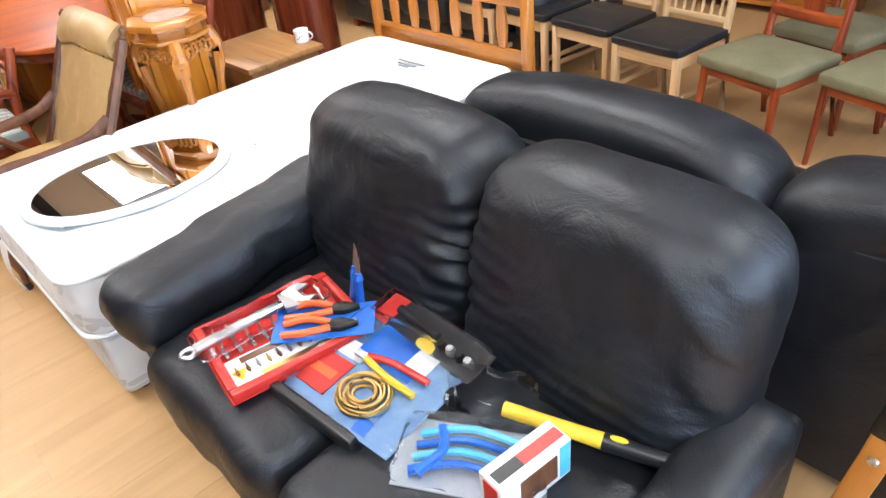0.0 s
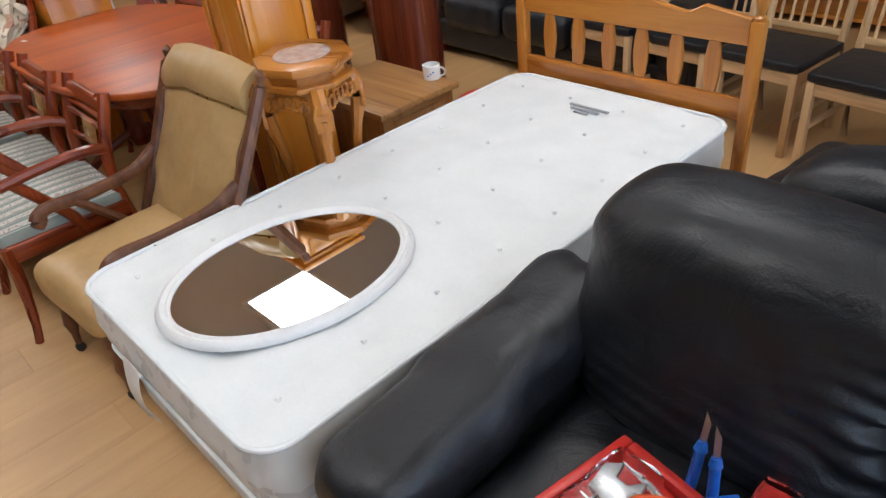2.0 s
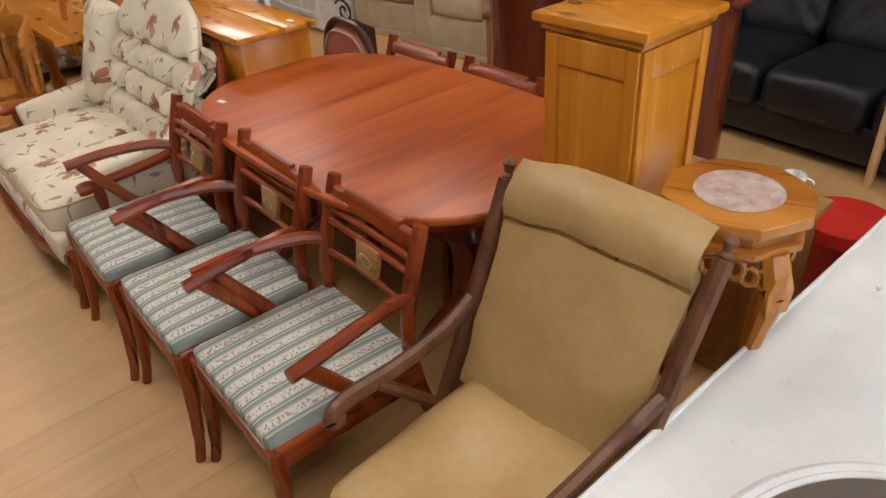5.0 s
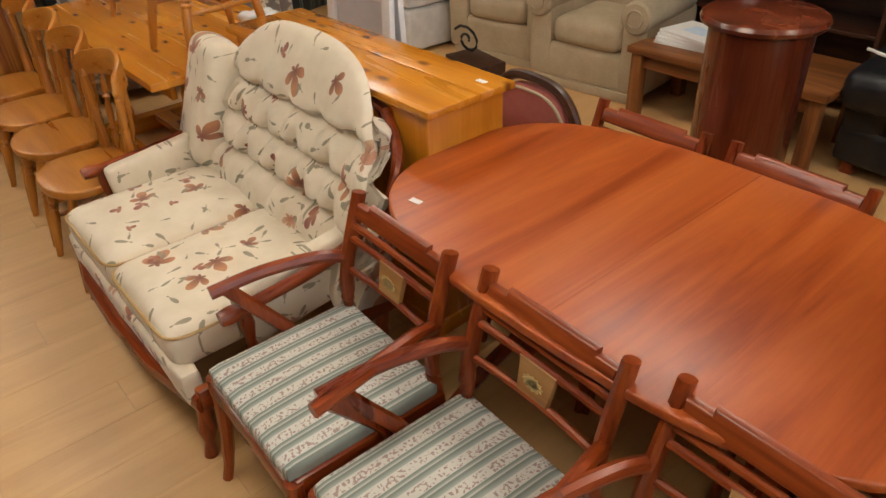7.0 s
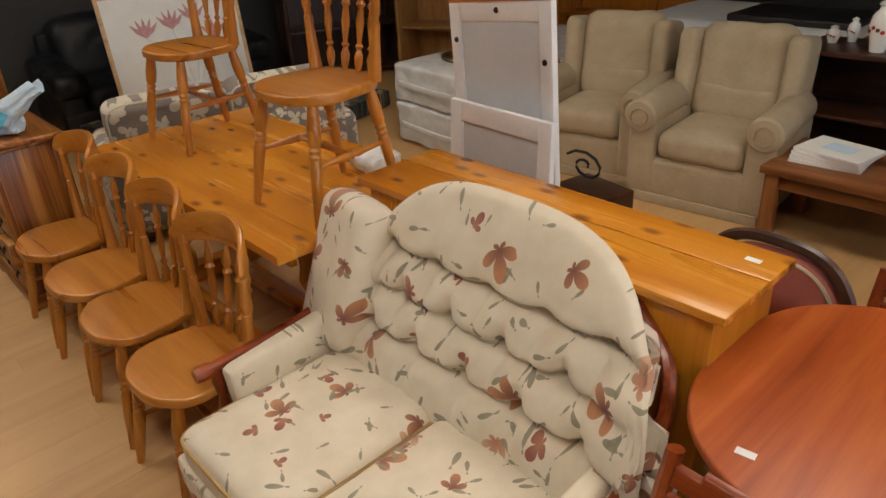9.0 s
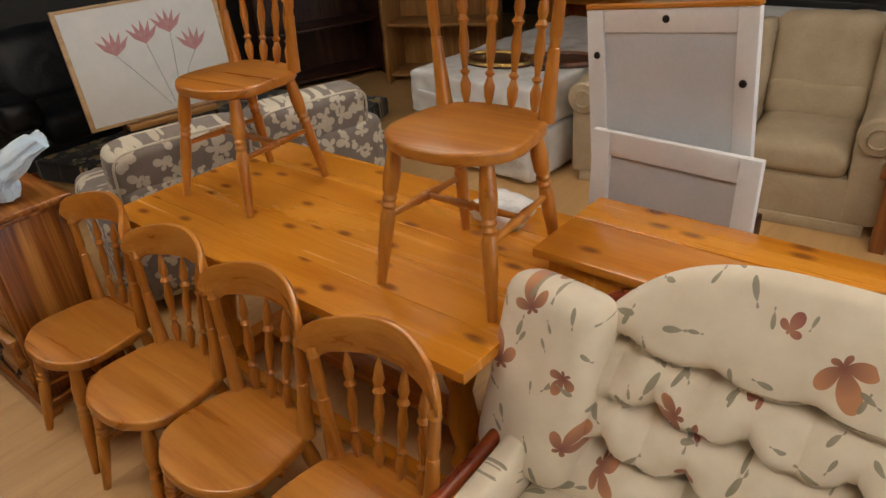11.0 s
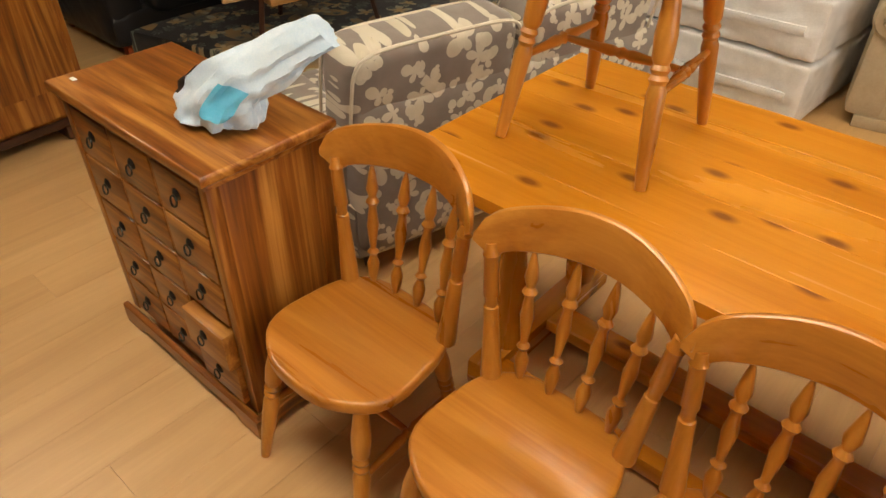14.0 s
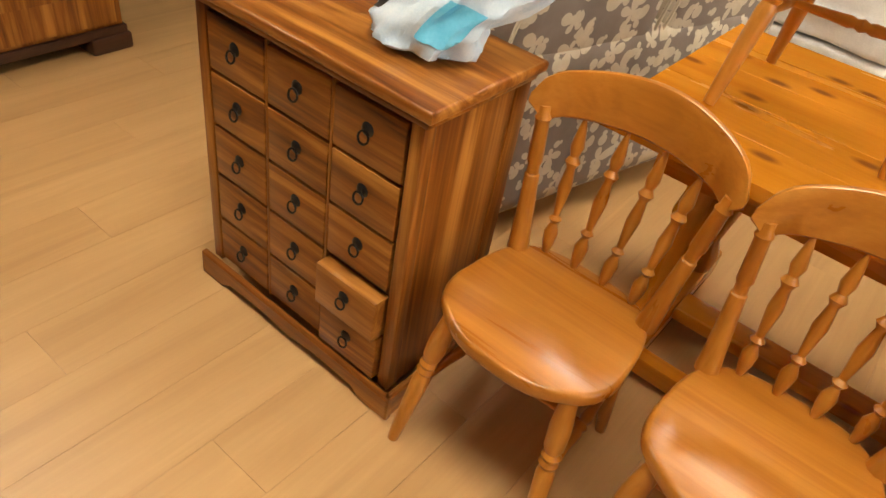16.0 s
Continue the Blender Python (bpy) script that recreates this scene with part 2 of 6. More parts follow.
LEAFS = [(8, 4, 0.52, (0.62, 0.56, 0.44), (0.66, 0.6, 0.48), 0.9), (7, 3, 0.42, (0.6, 0.54, 0.4), (0.66, 0.6, 0.48), 3.2), (11, 2, 0.45, (0.62, 0.57, 0.45), (0.66, 0.6, 0.48), 5.5)]
LEAF_XY = petals("leaf_print_cloth", (0.2, 0.165, 0.14), (0.26, 0.22, 0.19), LEAFS, "xy")
LEAF_YZ = petals("leaf_print_cloth_side", (0.2, 0.165, 0.14), (0.26, 0.22, 0.19), LEAFS, "yz")
LEAF_XZ = petals("leaf_print_cloth_end", (0.2, 0.165, 0.14), (0.26, 0.22, 0.19), LEAFS, "xz")


def stripes():
    m = Mat("striped_regency_cloth", 0.85)
    v = m.place((1, 1, 1), False)
    sep = m.t.nodes.new("ShaderNodeSeparateXYZ")
    m.link(v, sep.inputs[0])
    x = m.math("FRACT", m.math("MULTIPLY", sep.outputs[0], 17.0))
    col = m.ramp(x, [(0.0, (0.62, 0.61, 0.56)), (0.42, (0.6, 0.59, 0.54)), (0.46, (0.17, 0.21, 0.18)), (0.56, (0.3, 0.34, 0.31)),
                     (0.62, (0.55, 0.55, 0.5)), (0.68, (0.17, 0.21, 0.18)), (0.9, (0.36, 0.4, 0.37)), (0.95, (0.62, 0.61, 0.56))])
    dots = m.noise(v, 130, 1)
    band = m.math("LESS_THAN", x, 0.4)
    col = m.mix(m.math("MULTIPLY", band, m.math("GREATER_THAN", dots, 0.56)), col, (0.36, 0.27, 0.25))
    m.color(col)
    m.bump(m.noise(v, 300, 2), 0.2, 0.002)
    return m.m


STRIPE = stripes()


def clear_film():
    m = Mat("clear_blister", 0.05)
    m.b.inputs["Transmission Weight"].default_value = 1.0
    m.b.inputs["IOR"].default_value = 1.12
    v = m.place((1, 1, 1))
    m.color(m.ramp(m.noise(v, 20), [(0.3, (0.93, 0.95, 0.97)), (0.7, (0.99, 0.99, 1.0))]))
    m.bump(m.noise(v, 40, 3), 0.35, 0.01)
    return m.m


CLEAR = clear_film()


def glow(name, c, strength):
    m = Mat(name, 0.5)
    m.b.inputs["Base Color"].default_value = (0.8, 0.8, 0.8, 1)
    m.b.inputs["Emission Color"].default_value = rgba(c)
    m.b.inputs["Emission Strength"].default_value = strength
    return m.m


TUBE = glow("lit_diffuser", (1.0, 0.9, 0.76), LAMP)


# ---- shaping ----
def B():
    return bmesh.new()


def merge(bm, other):
    me = bpy.data.meshes.new("tmp")
    other.to_mesh(me)
    other.free()
    bm.from_mesh(me)
    bpy.data.meshes.remove(me)
    return bm


def box(x0, x1, y0, y1, z0, z1, bev=0.004, seg=2, bm=None, rot=None):
    b = B()
    bmesh.ops.create_cube(b, size=1)
    bmesh.ops.scale(b, vec=(x1 - x0, y1 - y0, z1 - z0), verts=b.verts)
    if bev:
        bmesh.ops.bevel(b, geom=b.edges[:], offset=bev, segments=seg, affect="EDGES", profile=0.5)
    if rot:
        bmesh.ops.transform(b, matrix=Euler([radians(a) for a in rot]).to_matrix().to_4x4(), verts=b.verts)
    bmesh.ops.translate(b, vec=((x0 + x1) / 2, (y0 + y1) / 2, (z0 + z1) / 2), verts=b.verts)
    return merge(bm, b) if bm is not None else b


def loops(rings, caps=True, close=False, bm=None):
    """Skin a list of equal closed rings."""
    bm = bm if bm is not None else B()
    vs = [[bm.verts.new(p) for p in r] for r in rings]
    n = len(rings[0])
    pairs = list(zip(vs, vs[1:])) + ([(vs[-1], vs[0])] if close else [])
    for a, b in pairs:
        for i in range(n):
            bm.faces.new((a[i], a[(i + 1) % n], b[(i + 1) % n], b[i]))
    if caps and not close:
        bm.faces.new(vs[0][::-1])
        bm.faces.new(vs[-1])
    bmesh.ops.recalc_face_normals(bm, faces=bm.faces[:])
    return bm


def turned(p, q, profile, n=12, bm=None):
    """A turned piece from p to q; profile: (share of the length, radius)."""
    p, q = Vector(p), Vector(q)
    d = q - p
    m = d.to_track_quat("Z", "Y").to_matrix()
    return loops([[p + d * t + m @ Vector((r * math.cos(2 * math.pi * i / n), r * math.sin(2 * math.pi * i / n), 0)) for i in range(n)]
                  for t, r in profile], bm=bm)


def rod(pts, r, n=8, bm=None, flat=1.0):
    """A bent bar along points; r: a radius or one for each point."""
    pts = [Vector(p) for p in pts]
    rings = []
    for i, p in enumerate(pts):
        d = (pts[min(i + 1, len(pts) - 1)] - pts[max(i - 1, 0)]).normalized()
        m = d.to_track_quat("Z", "Y").to_matrix()
        rr = r[round(i * (len(r) - 1) / (len(pts) - 1))] if isinstance(r, (list, tuple)) else r
        rings.append([p + m @ Vector((rr * math.cos(2 * math.pi * k / n), rr * flat * math.sin(2 * math.pi * k / n), 0)) for k in range(n)])
    return loops(rings, bm=bm)


def curve(pts, n=14):
    """Points of a smooth line through pts."""
    P = [Vector(p) for p in pts]
    P = [P[0] * 2 - P[1]] + P + [P[-1] * 2 - P[-2]]
    out = []
    for i in range(1, len(P) - 2):
        for k in range(n // (len(P) - 3) + 1):
            t = k / (n // (len(P) - 3) + 1)
            a, b, c, d = P[i - 1:i + 3]
            out.append(0.5 * (2 * b + (c - a) * t + (2 * a - 5 * b + 4 * c - d) * t * t + (3 * b - a - 3 * c + d) * t ** 3))
    return out + [P[-2]]


def slab(outline, z0, z1, bev=0.006, seg=2, bm=None):
    """A flat board of any outline (x, y), lying."""
    b = B()
    f = b.faces.new([b.verts.new((x, y, z0)) for x, y in outline])
    r = bmesh.ops.extrude_face_region(b, geom=[f])
    bmesh.ops.translate(b, vec=(0, 0, z1 - z0), verts=[v for v in r["geom"] if isinstance(v, bmesh.types.BMVert)])
    bmesh.ops.recalc_face_normals(b, faces=b.faces[:])
    if bev:
        ed = [e for e in b.edges if abs(e.verts[0].co.z - e.verts[1].co.z) < 1e-6]
        bmesh.ops.bevel(b, geom=ed, offset=bev, segments=seg, affect="EDGES", profile=0.5)
    return merge(bm, b) if bm is not None else b


def panel(outline, y0, y1, bev=0.004, bm=None):
    """A board of outline (x, z), standing, from y0 to y1."""
    b = slab(outline, 0, 1, 0)
    for v in b.verts:
        v.co = (v.co.x, y0 + (y1 - y0) * v.co.z, v.co.y)
    bmesh.ops.recalc_face_normals(b, faces=b.faces[:])
    if bev:
        ed = [e for e in b.edges if abs(e.verts[0].co.y - e.verts[1].co.y) < 1e-6]
        bmesh.ops.bevel(b, geom=ed, offset=bev, segments=1, affect="EDGES")
    return merge(bm, b) if bm is not None else b


def pad(x0, x1, y0, y1, z0, z1, power=4.0, n=14, wrinkle=0.0, freq=6.0, crown=0.0, bm=None, rot=None, seed=0.0):
    """An upholstered, puffed block with soft edges."""
    b = B()
    bmesh.ops.create_cube(b, size=2)
    bmesh.ops.subdivide_edges(b, edges=b.edges[:], cuts=n, use_grid_fill=True)
    h = Vector(((x1 - x0) / 2, (y1 - y0) / 2, (z1 - z0) / 2))
    c = Vector(((x0 + x1) / 2, (y0 + y1) / 2, (z0 + z1) / 2))
    R = min(h) * min(1.0, 4.0 / power)
    for v in b.verts:
        p = Vector((v.co.x * h.x, v.co.y * h.y, v.co.z * h.z))
        inner = Vector([max(-(k - R), min(k - R, a)) for a, k in zip(p, h)])
        d = p - inner
        if d.length > 1e-9:
            L = (abs(d.x) ** 2.6 + abs(d.y) ** 2.6 + abs(d.z) ** 2.6) ** (1 / 2.6)
            p = inner + d * (R / L) * (max(abs(d.x), abs(d.y), abs(d.z)) / R)
        u, w = p.x / h.x, p.y / h.y
        if crown:
            p.z += crown * (1 - u * u) * (1 - w * w) * (1 if v.co.z > 0 else 0)
        if wrinkle:
            q = p * freq + Vector((seed, seed * 2, 0))
            p += p.normalized() * wrinkle * (noise.noise(q) + 0.5 * noise.noise(q * 2.3))
        v.co = p
    if rot:
        bmesh.ops.transform(b, matrix=Euler([radians(a) for a in rot]).to_matrix().to_4x4(), verts=b.verts)
    bmesh.ops.translate(b, vec=c, verts=b.verts)
    return merge(bm, b) if bm is not None else b


def sheet(fn, nu, nv, thick=0.0, bm=None):
    """A surface fn(u, v), 0 to 1 both ways, with a back at fn plus thick along y if given."""
    b = B()
    g = [[b.verts.new(fn(i / nu, j / nv)) for j in range(nv + 1)] for i in range(nu + 1)]
    for i in range(nu):
        for j in range(nv):
            b.faces.new((g[i][j], g[i + 1][j], g[i + 1][j + 1], g[i][j + 1]))
    bmesh.ops.recalc_face_normals(b, faces=b.faces[:])
    if thick:
        bmesh.ops.solidify(b, geom=b.faces[:], thickness=thick)
        bmesh.ops.recalc_face_normals(b, faces=b.faces[:])
    return merge(bm, b) if bm is not None else b


def thing(name, m, label, category, group="", kind=""):
    e = new(name)
    e.empty_display_size = 0.1
    e.matrix_world = m
    return tagged(e, label, category, group, kind)


def part(name, bm, material, parent, label="", smooth=True, at=None):
    me = bpy.data.meshes.new(name)
    bm.to_mesh(me)
    bm.free()
    me.materials.append(material)
    if smooth:
        for p in me.polygons:
            p.use_smooth = True
        me.set_sharp_from_angle(angle=radians(38))
    o = new(name, me)
    o.parent = parent
    if at is not None:
        o.matrix_basis = at
    if label:
        o["label"] = label
    return o


def solo(name, bm, material, m, label, category, group="", kind="", smooth=True):
    o = part(name, bm, material, None, "", smooth)
    o.matrix_world = m
    return tagged(o, label, category, group, kind)


def ellipse(a, b, n=32, power=2.0):
    out = []
    for i in range(n):
        t = 2 * math.pi * i / n
        c, s = math.cos(t), math.sin(t)
        out.append((a * math.copysign(abs(c) ** (2 / power), c), b * math.copysign(abs(s) ** (2 / power), s)))
    return out


def tag_price(m, size=0.02):
    return solo("price_sticker", box(-size, size, -size * 0.5, size * 0.5, 0, 0.001, 0), PAPER, m, "small white paper price sticker on furniture", "sticker", "price stickers", smooth=False)


# ---- the setting ----
X0, X1, Y0, Y1, H = -11.0, 3.5, -3.0, 8.0, 2.9
solo("floor", box(X0, X1, Y0, Y1, -0.12, -0.012, 0), FLOORM, pose(0, 0, 0), "pale oak laminate floor of planks", "floor", kind="structure")
floor_ob = bpy.data.objects["floor"]
solo("ceiling", box(X0, X1, Y0, Y1, H, H + 0.1, 0), CEILM, pose(0, 0, 0), "plain grey painted shop ceiling", "ceiling", kind="structure")
solo("wall_west", box(X0 - 0.2, X0, Y0, Y1, -0.1, H + 0.1, 0), WALLM, pose(0, 0, 0), "grey painted shop wall", "wall", kind="structure")
solo("wall_north", box(X0, X1, Y1, Y1 + 0.2, -0.1, H + 0.1, 0), WALLM, pose(0, 0, 0), "grey painted shop wall", "wall", kind="structure")
solo("wall_south", box(X0, X1, Y0 - 0.2, Y0, -0.1, H + 0.1, 0), WALLM, pose(0, 0, 0), "grey painted shop wall", "wall", kind="structure")
# the east wall is a shop front with a wide window
e_wall = B()
box(X1, X1 + 0.2, Y0, Y1, -0.1, 0.6, 0, bm=e_wall)
box(X1, X1 + 0.2, Y0, Y1, 2.6, H + 0.1, 0, bm=e_wall)
box(X1, X1 + 0.2, Y0, Y0 + 0.8, 0.6, 2.6, 0, bm=e_wall)
box(X1, X1 + 0.2, Y1 - 1.5, Y1, 0.6, 2.6, 0, bm=e_wall)
solo("wall_east", e_wall, WALLM, pose(0, 0, 0), "grey shop wall with a wide window opening", "wall", kind="structure")
win = thing("window_1", pose(X1 + 0.05, 0, 0), "wide shop window with white frame", "window", kind="structure")
for k in range(5):
    y = Y0 + 0.8 + k * (Y1 - 1.5 - Y0 - 0.8) / 4
    part("window_frame", box(0, 0.06, y - 0.03, y + 0.03, 0.6, 2.6), WHITE, win)
for z in (0.6, 2.57):
    part("window_frame", box(0.003, 0.063, Y0 + 0.8, Y1 - 1.5, z, z + 0.04), WHITE, win)
day = bpy.data.lights.new("daylight", "AREA")
day.shape, day.size, day.size_y, day.energy, day.color = "RECTANGLE", 7.4, 1.9, 120, (0.8, 0.9, 1.0)
d_ob = new("daylight", day)
d_ob.matrix_world = look((X1 + 0.03, 1.9, 1.6), (0, 1.9, 1.2))

lamp0 = None
for ix in range(5):
    for iy in range(2):
        if ix == 0 and iy > 0:
            continue
        m = pose(-9.6 + ix * 2.7, 0.2 + iy * 2.3, H - 0.001)
        if lamp0 is None:
            lamp0 = thing("ceiling_light", m, "lit white rectangular ceiling light panel", "ceiling light", "ceiling light panels")
            fr = B()
            for s in (-1, 1):
                box(-0.62, 0.62, s * 0.3 - 0.02, s * 0.3 + 0.02, -0.05, 0, 0.003, bm=fr)
                box(s * 0.6 - 0.02, s * 0.6 + 0.02, -0.28, 0.28, -0.048, 0, 0.003, bm=fr)
            part("frame", fr, WHITE, lamp0)
            part("diffuser", box(-0.58, 0.58, -0.28, 0.28, -0.04, -0.005, 0), TUBE, lamp0)
        else:
            copy_thing(lamp0, m)
for k, y in enumerate((-1.6, 1.6, 4.8)):
    solo("ceiling_beam", box(X0, X1, y - 0.06, y + 0.06, H - 0.14, H, 0.004), BLACK, pose(0, 0, 0), "dark grey boxed ceiling beam", "beam", "ceiling beams", kind="structure")


# ---- beds ----
def bed():
    x0, x1, y0, y1 = -2.165, -1.195, 0.755, 2.685
    cx, cy = (x0 + x1) / 2, (y0 + y1) / 2
    hx, hy = (x1 - x0) / 2, (y1 - y0) / 2
    base = thing("divan_base", pose(cx, cy, 0), "grey damask fabric single divan base on the floor", "divan")
    part("body", box(-hx + 0.02, hx - 0.02, -hy + 0.03, hy - 0.02, 0.04, 0.29, 0.025, 3), DAMASK, base)
    for sx in (-1, 1):
        for sy in (-1, 1):
            part("castor", turned((sx * (hx - 0.1), sy * (hy - 0.1), 0), (sx * (hx - 0.1), sy * (hy - 0.1), 0.05), [(0, 0.022), (0.7, 0.025), (1, 0.015)]), BLACK, base)
    mat = thing("mattress", pose(cx, cy, 0.29), "white tufted single mattress on a divan base", "mattress")
    T = 0.235

    def border(grow, z, n=96):
        pts = []
        rad, q = 0.09, n // 4
        for i in range(n):
            k, t = i // q, (i % q) / (q - 1)
            sx, sy = ((1, 1), (-1, 1), (-1, -1), (1, -1))[k]
            a = math.pi / 2 * (k + t)
            pts.append((sx * (hx - rad) + (rad + grow) * math.cos(a), sy * (hy - rad) + (rad + grow) * math.sin(a), z))
        return pts
    side = B()
    rings = []
    for j in range(11):
        t = j / 10
        bulge = 0.012 * math.sin(math.pi * t) + 0.006 * abs(math.sin(3 * math.pi * t))
        rings.append(border(-0.008 + bulge, 0.012 + t * (T - 0.03)))
    loops(rings, caps=False, bm=side)
    for v in side.verts:
        a = math.atan2(v.co.y, v.co.x)
        w = abs(math.sin((v.co.x + v.co.y) * 24)) * 0.007 * (0.4 + 0.6 * math.sin(math.pi * (v.co.z / T)))
        v.co += Vector((math.cos(a), math.sin(a), 0)) * w
    part("border", side, DAMASK, mat, "pleated grey-white quilted border")

    def top(u, v):
        a, b = 2 * u - 1, 2 * v - 1
        x, y = a * hx, b * hy
        k = max(abs(a), abs(b))
        rad = 0.09
        dx, dy = abs(x) - (hx - rad), abs(y) - (hy - rad)
        if dx > 0 and dy > 0:
            f = max(dx, dy) / math.hypot(dx, dy)
            x = math.copysign(hx - rad + dx * f, x)
            y = math.copysign(hy - rad + dy * f, y)
        z = T - 0.012 + 0.012 * min(1, (1 - k) * 14) ** 0.5
        for i in range(4):
            for j in range(8):
                tx, ty = -hx + hx * 2 * (i + 0.5) / 4, -hy + hy * 2 * (j + 0.5) / 8
                dd = (x - tx) ** 2 + (y - ty) ** 2
                z -= 0.006 * math.exp(-dd / 0.0015) + 0.016 * math.exp(-dd / 0.012)
        z += 0.007 * noise.noise(Vector((x * 4, y * 4, 0))) + 0.003 * noise.noise(Vector((x * 11, y * 11, 3)))
        return (x, y, z)
    part("top", sheet(top, 64, 120), TICKING, mat, "white tufted ticking")
    for z, name in ((T - 0.016, "piping"), (0.014, "piping")):
        pts = border(0.004, z)
        part(name, rod(pts + [pts[0]], 0.0075, 8), TICKING, mat)
    for i in range(4):
        for j in range(8):
            tx, ty = -hx + hx * 2 * (i + 0.5) / 4, -hy + hy * 2 * (j + 0.5) / 8
            part("tuft", turned((tx, ty, T - 0.017), (tx, ty, T - 0.008), [(0, 0.004), (0.5, 0.008), (1, 0.004)], 8), TICKING, mat)
    mk = B()
    for k, (a, w) in enumerate(((0.0, 0.17), (0.028, 0.12), (0.05, 0.06))):
        box(-w / 2 + 0.02, w / 2 + 0.02, hy - 0.2 - a, hy - 0.188 - a, T - 0.001, T + 0.004, 0, bm=mk)
    part("printed_mark", mk, GREYPRINT, mat, "faint grey printed lettering")
    part("tag", sheet(lambda u, v: (-0.2 + 0.1 * u + 0.02 * v, -hy - 0.03 - 0.02 * math.sin(3 * v), 0.14 - 0.19 * v + 0.05 * v * (u - 0.5) - 0.04 * abs(u - .5)), 4, 8, 0.001), PAPER, mat, "white paper tag hanging from the border")
    # headboard
    hb = thing("headboard", pose(cx + 0.005, 2.735, 0), "honey-stained pine slatted single bed headboard with finials", "headboard")
    W = 0.5
    for s in (-1, 1):
        part("post", box(s * W - 0.022, s * W + 0.022, -0.022, 0.022, 0, 0.85, 0.005), BEECH[2], hb)
        part("finial", turned((s * W, 0, 0.85), (s * W, 0, 0.98), [(0, 0.018), (0.08, 0.022), (0.15, 0.012), (0.3, 0.017), (0.5, 0.021), (0.75, 0.013), (0.85, 0.012), (0.93, 0.014), (1, 0.003)]), BEECH[2], hb)
    up = []
    for i in range(41):
        x = -W + 0.022 + (2 * W - 0.044) * i / 40
        a = abs(x) / W
        z = 0.845 + 0.05 * math.exp(-(x / 0.17) ** 2) + (0.035 * max(0.0, 1 - (a - 0.62) / 0.5) if a > 0.62 else 0.035 * max(0.0, 1 - (0.62 - a) / 0.12))
        up.append((x, z))
    part("top_rail", panel([(W - 0.022, 0.765), (-W + 0.022, 0.765)] + up, -0.013, 0.013), BEECH[0], hb)
    part("lower_rail", box(-W + 0.022, W - 0.022, -0.011, 0.011, 0.5, 0.58, 0.004), BEECH[0], hb)
    for k in range(6):
        x = -W + 2 * W * (k + 1) / 7
        o = []
        for j in range(9):
            z = 0.582 + 0.182 * j / 8
            o.append((x + 0.02 + 0.01 * math.sin(math.pi * j / 8), z))
        part("slat", panel(o + [(2 * x - a, z) for a, z in o[::-1]], -0.007, 0.007, 0.002), BEECH[2], hb)
    # mirror
    mi = thing("oval_mirror", pose(-1.69, 1.165, 0.524, 0, 0, -8), "oval mirror with white moulded frame lying on the mattress", "mirror")
    ax, ay = 0.245, 0.325
    fr = []
    prof = [(0.0, 0.0), (0.0, 0.014), (0.007, 0.018), (0.014, 0.012), (0.024, 0.02), (0.034, 0.015), (0.04, 0.005), (0.04, 0.0)]
    n = 72
    for i in range(n):
        t = 2 * math.pi * i / n
        nx, ny = math.cos(t) / ax, math.sin(t) / ay
        L = math.hypot(nx, ny)
        fr.append([(ax * math.cos(t) + nx / L * p, ay * math.sin(t) + ny / L * p, q) for p, q in prof])
    part("frame", loops(fr, close=True), WHITE, mi, "white moulded frame")
    part("glass", slab(ellipse(ax + 0.006, ay + 0.006, 72), 0.004, 0.011, 0), MIRROR, mi, "clear mirror glass", smooth=False)


bed()


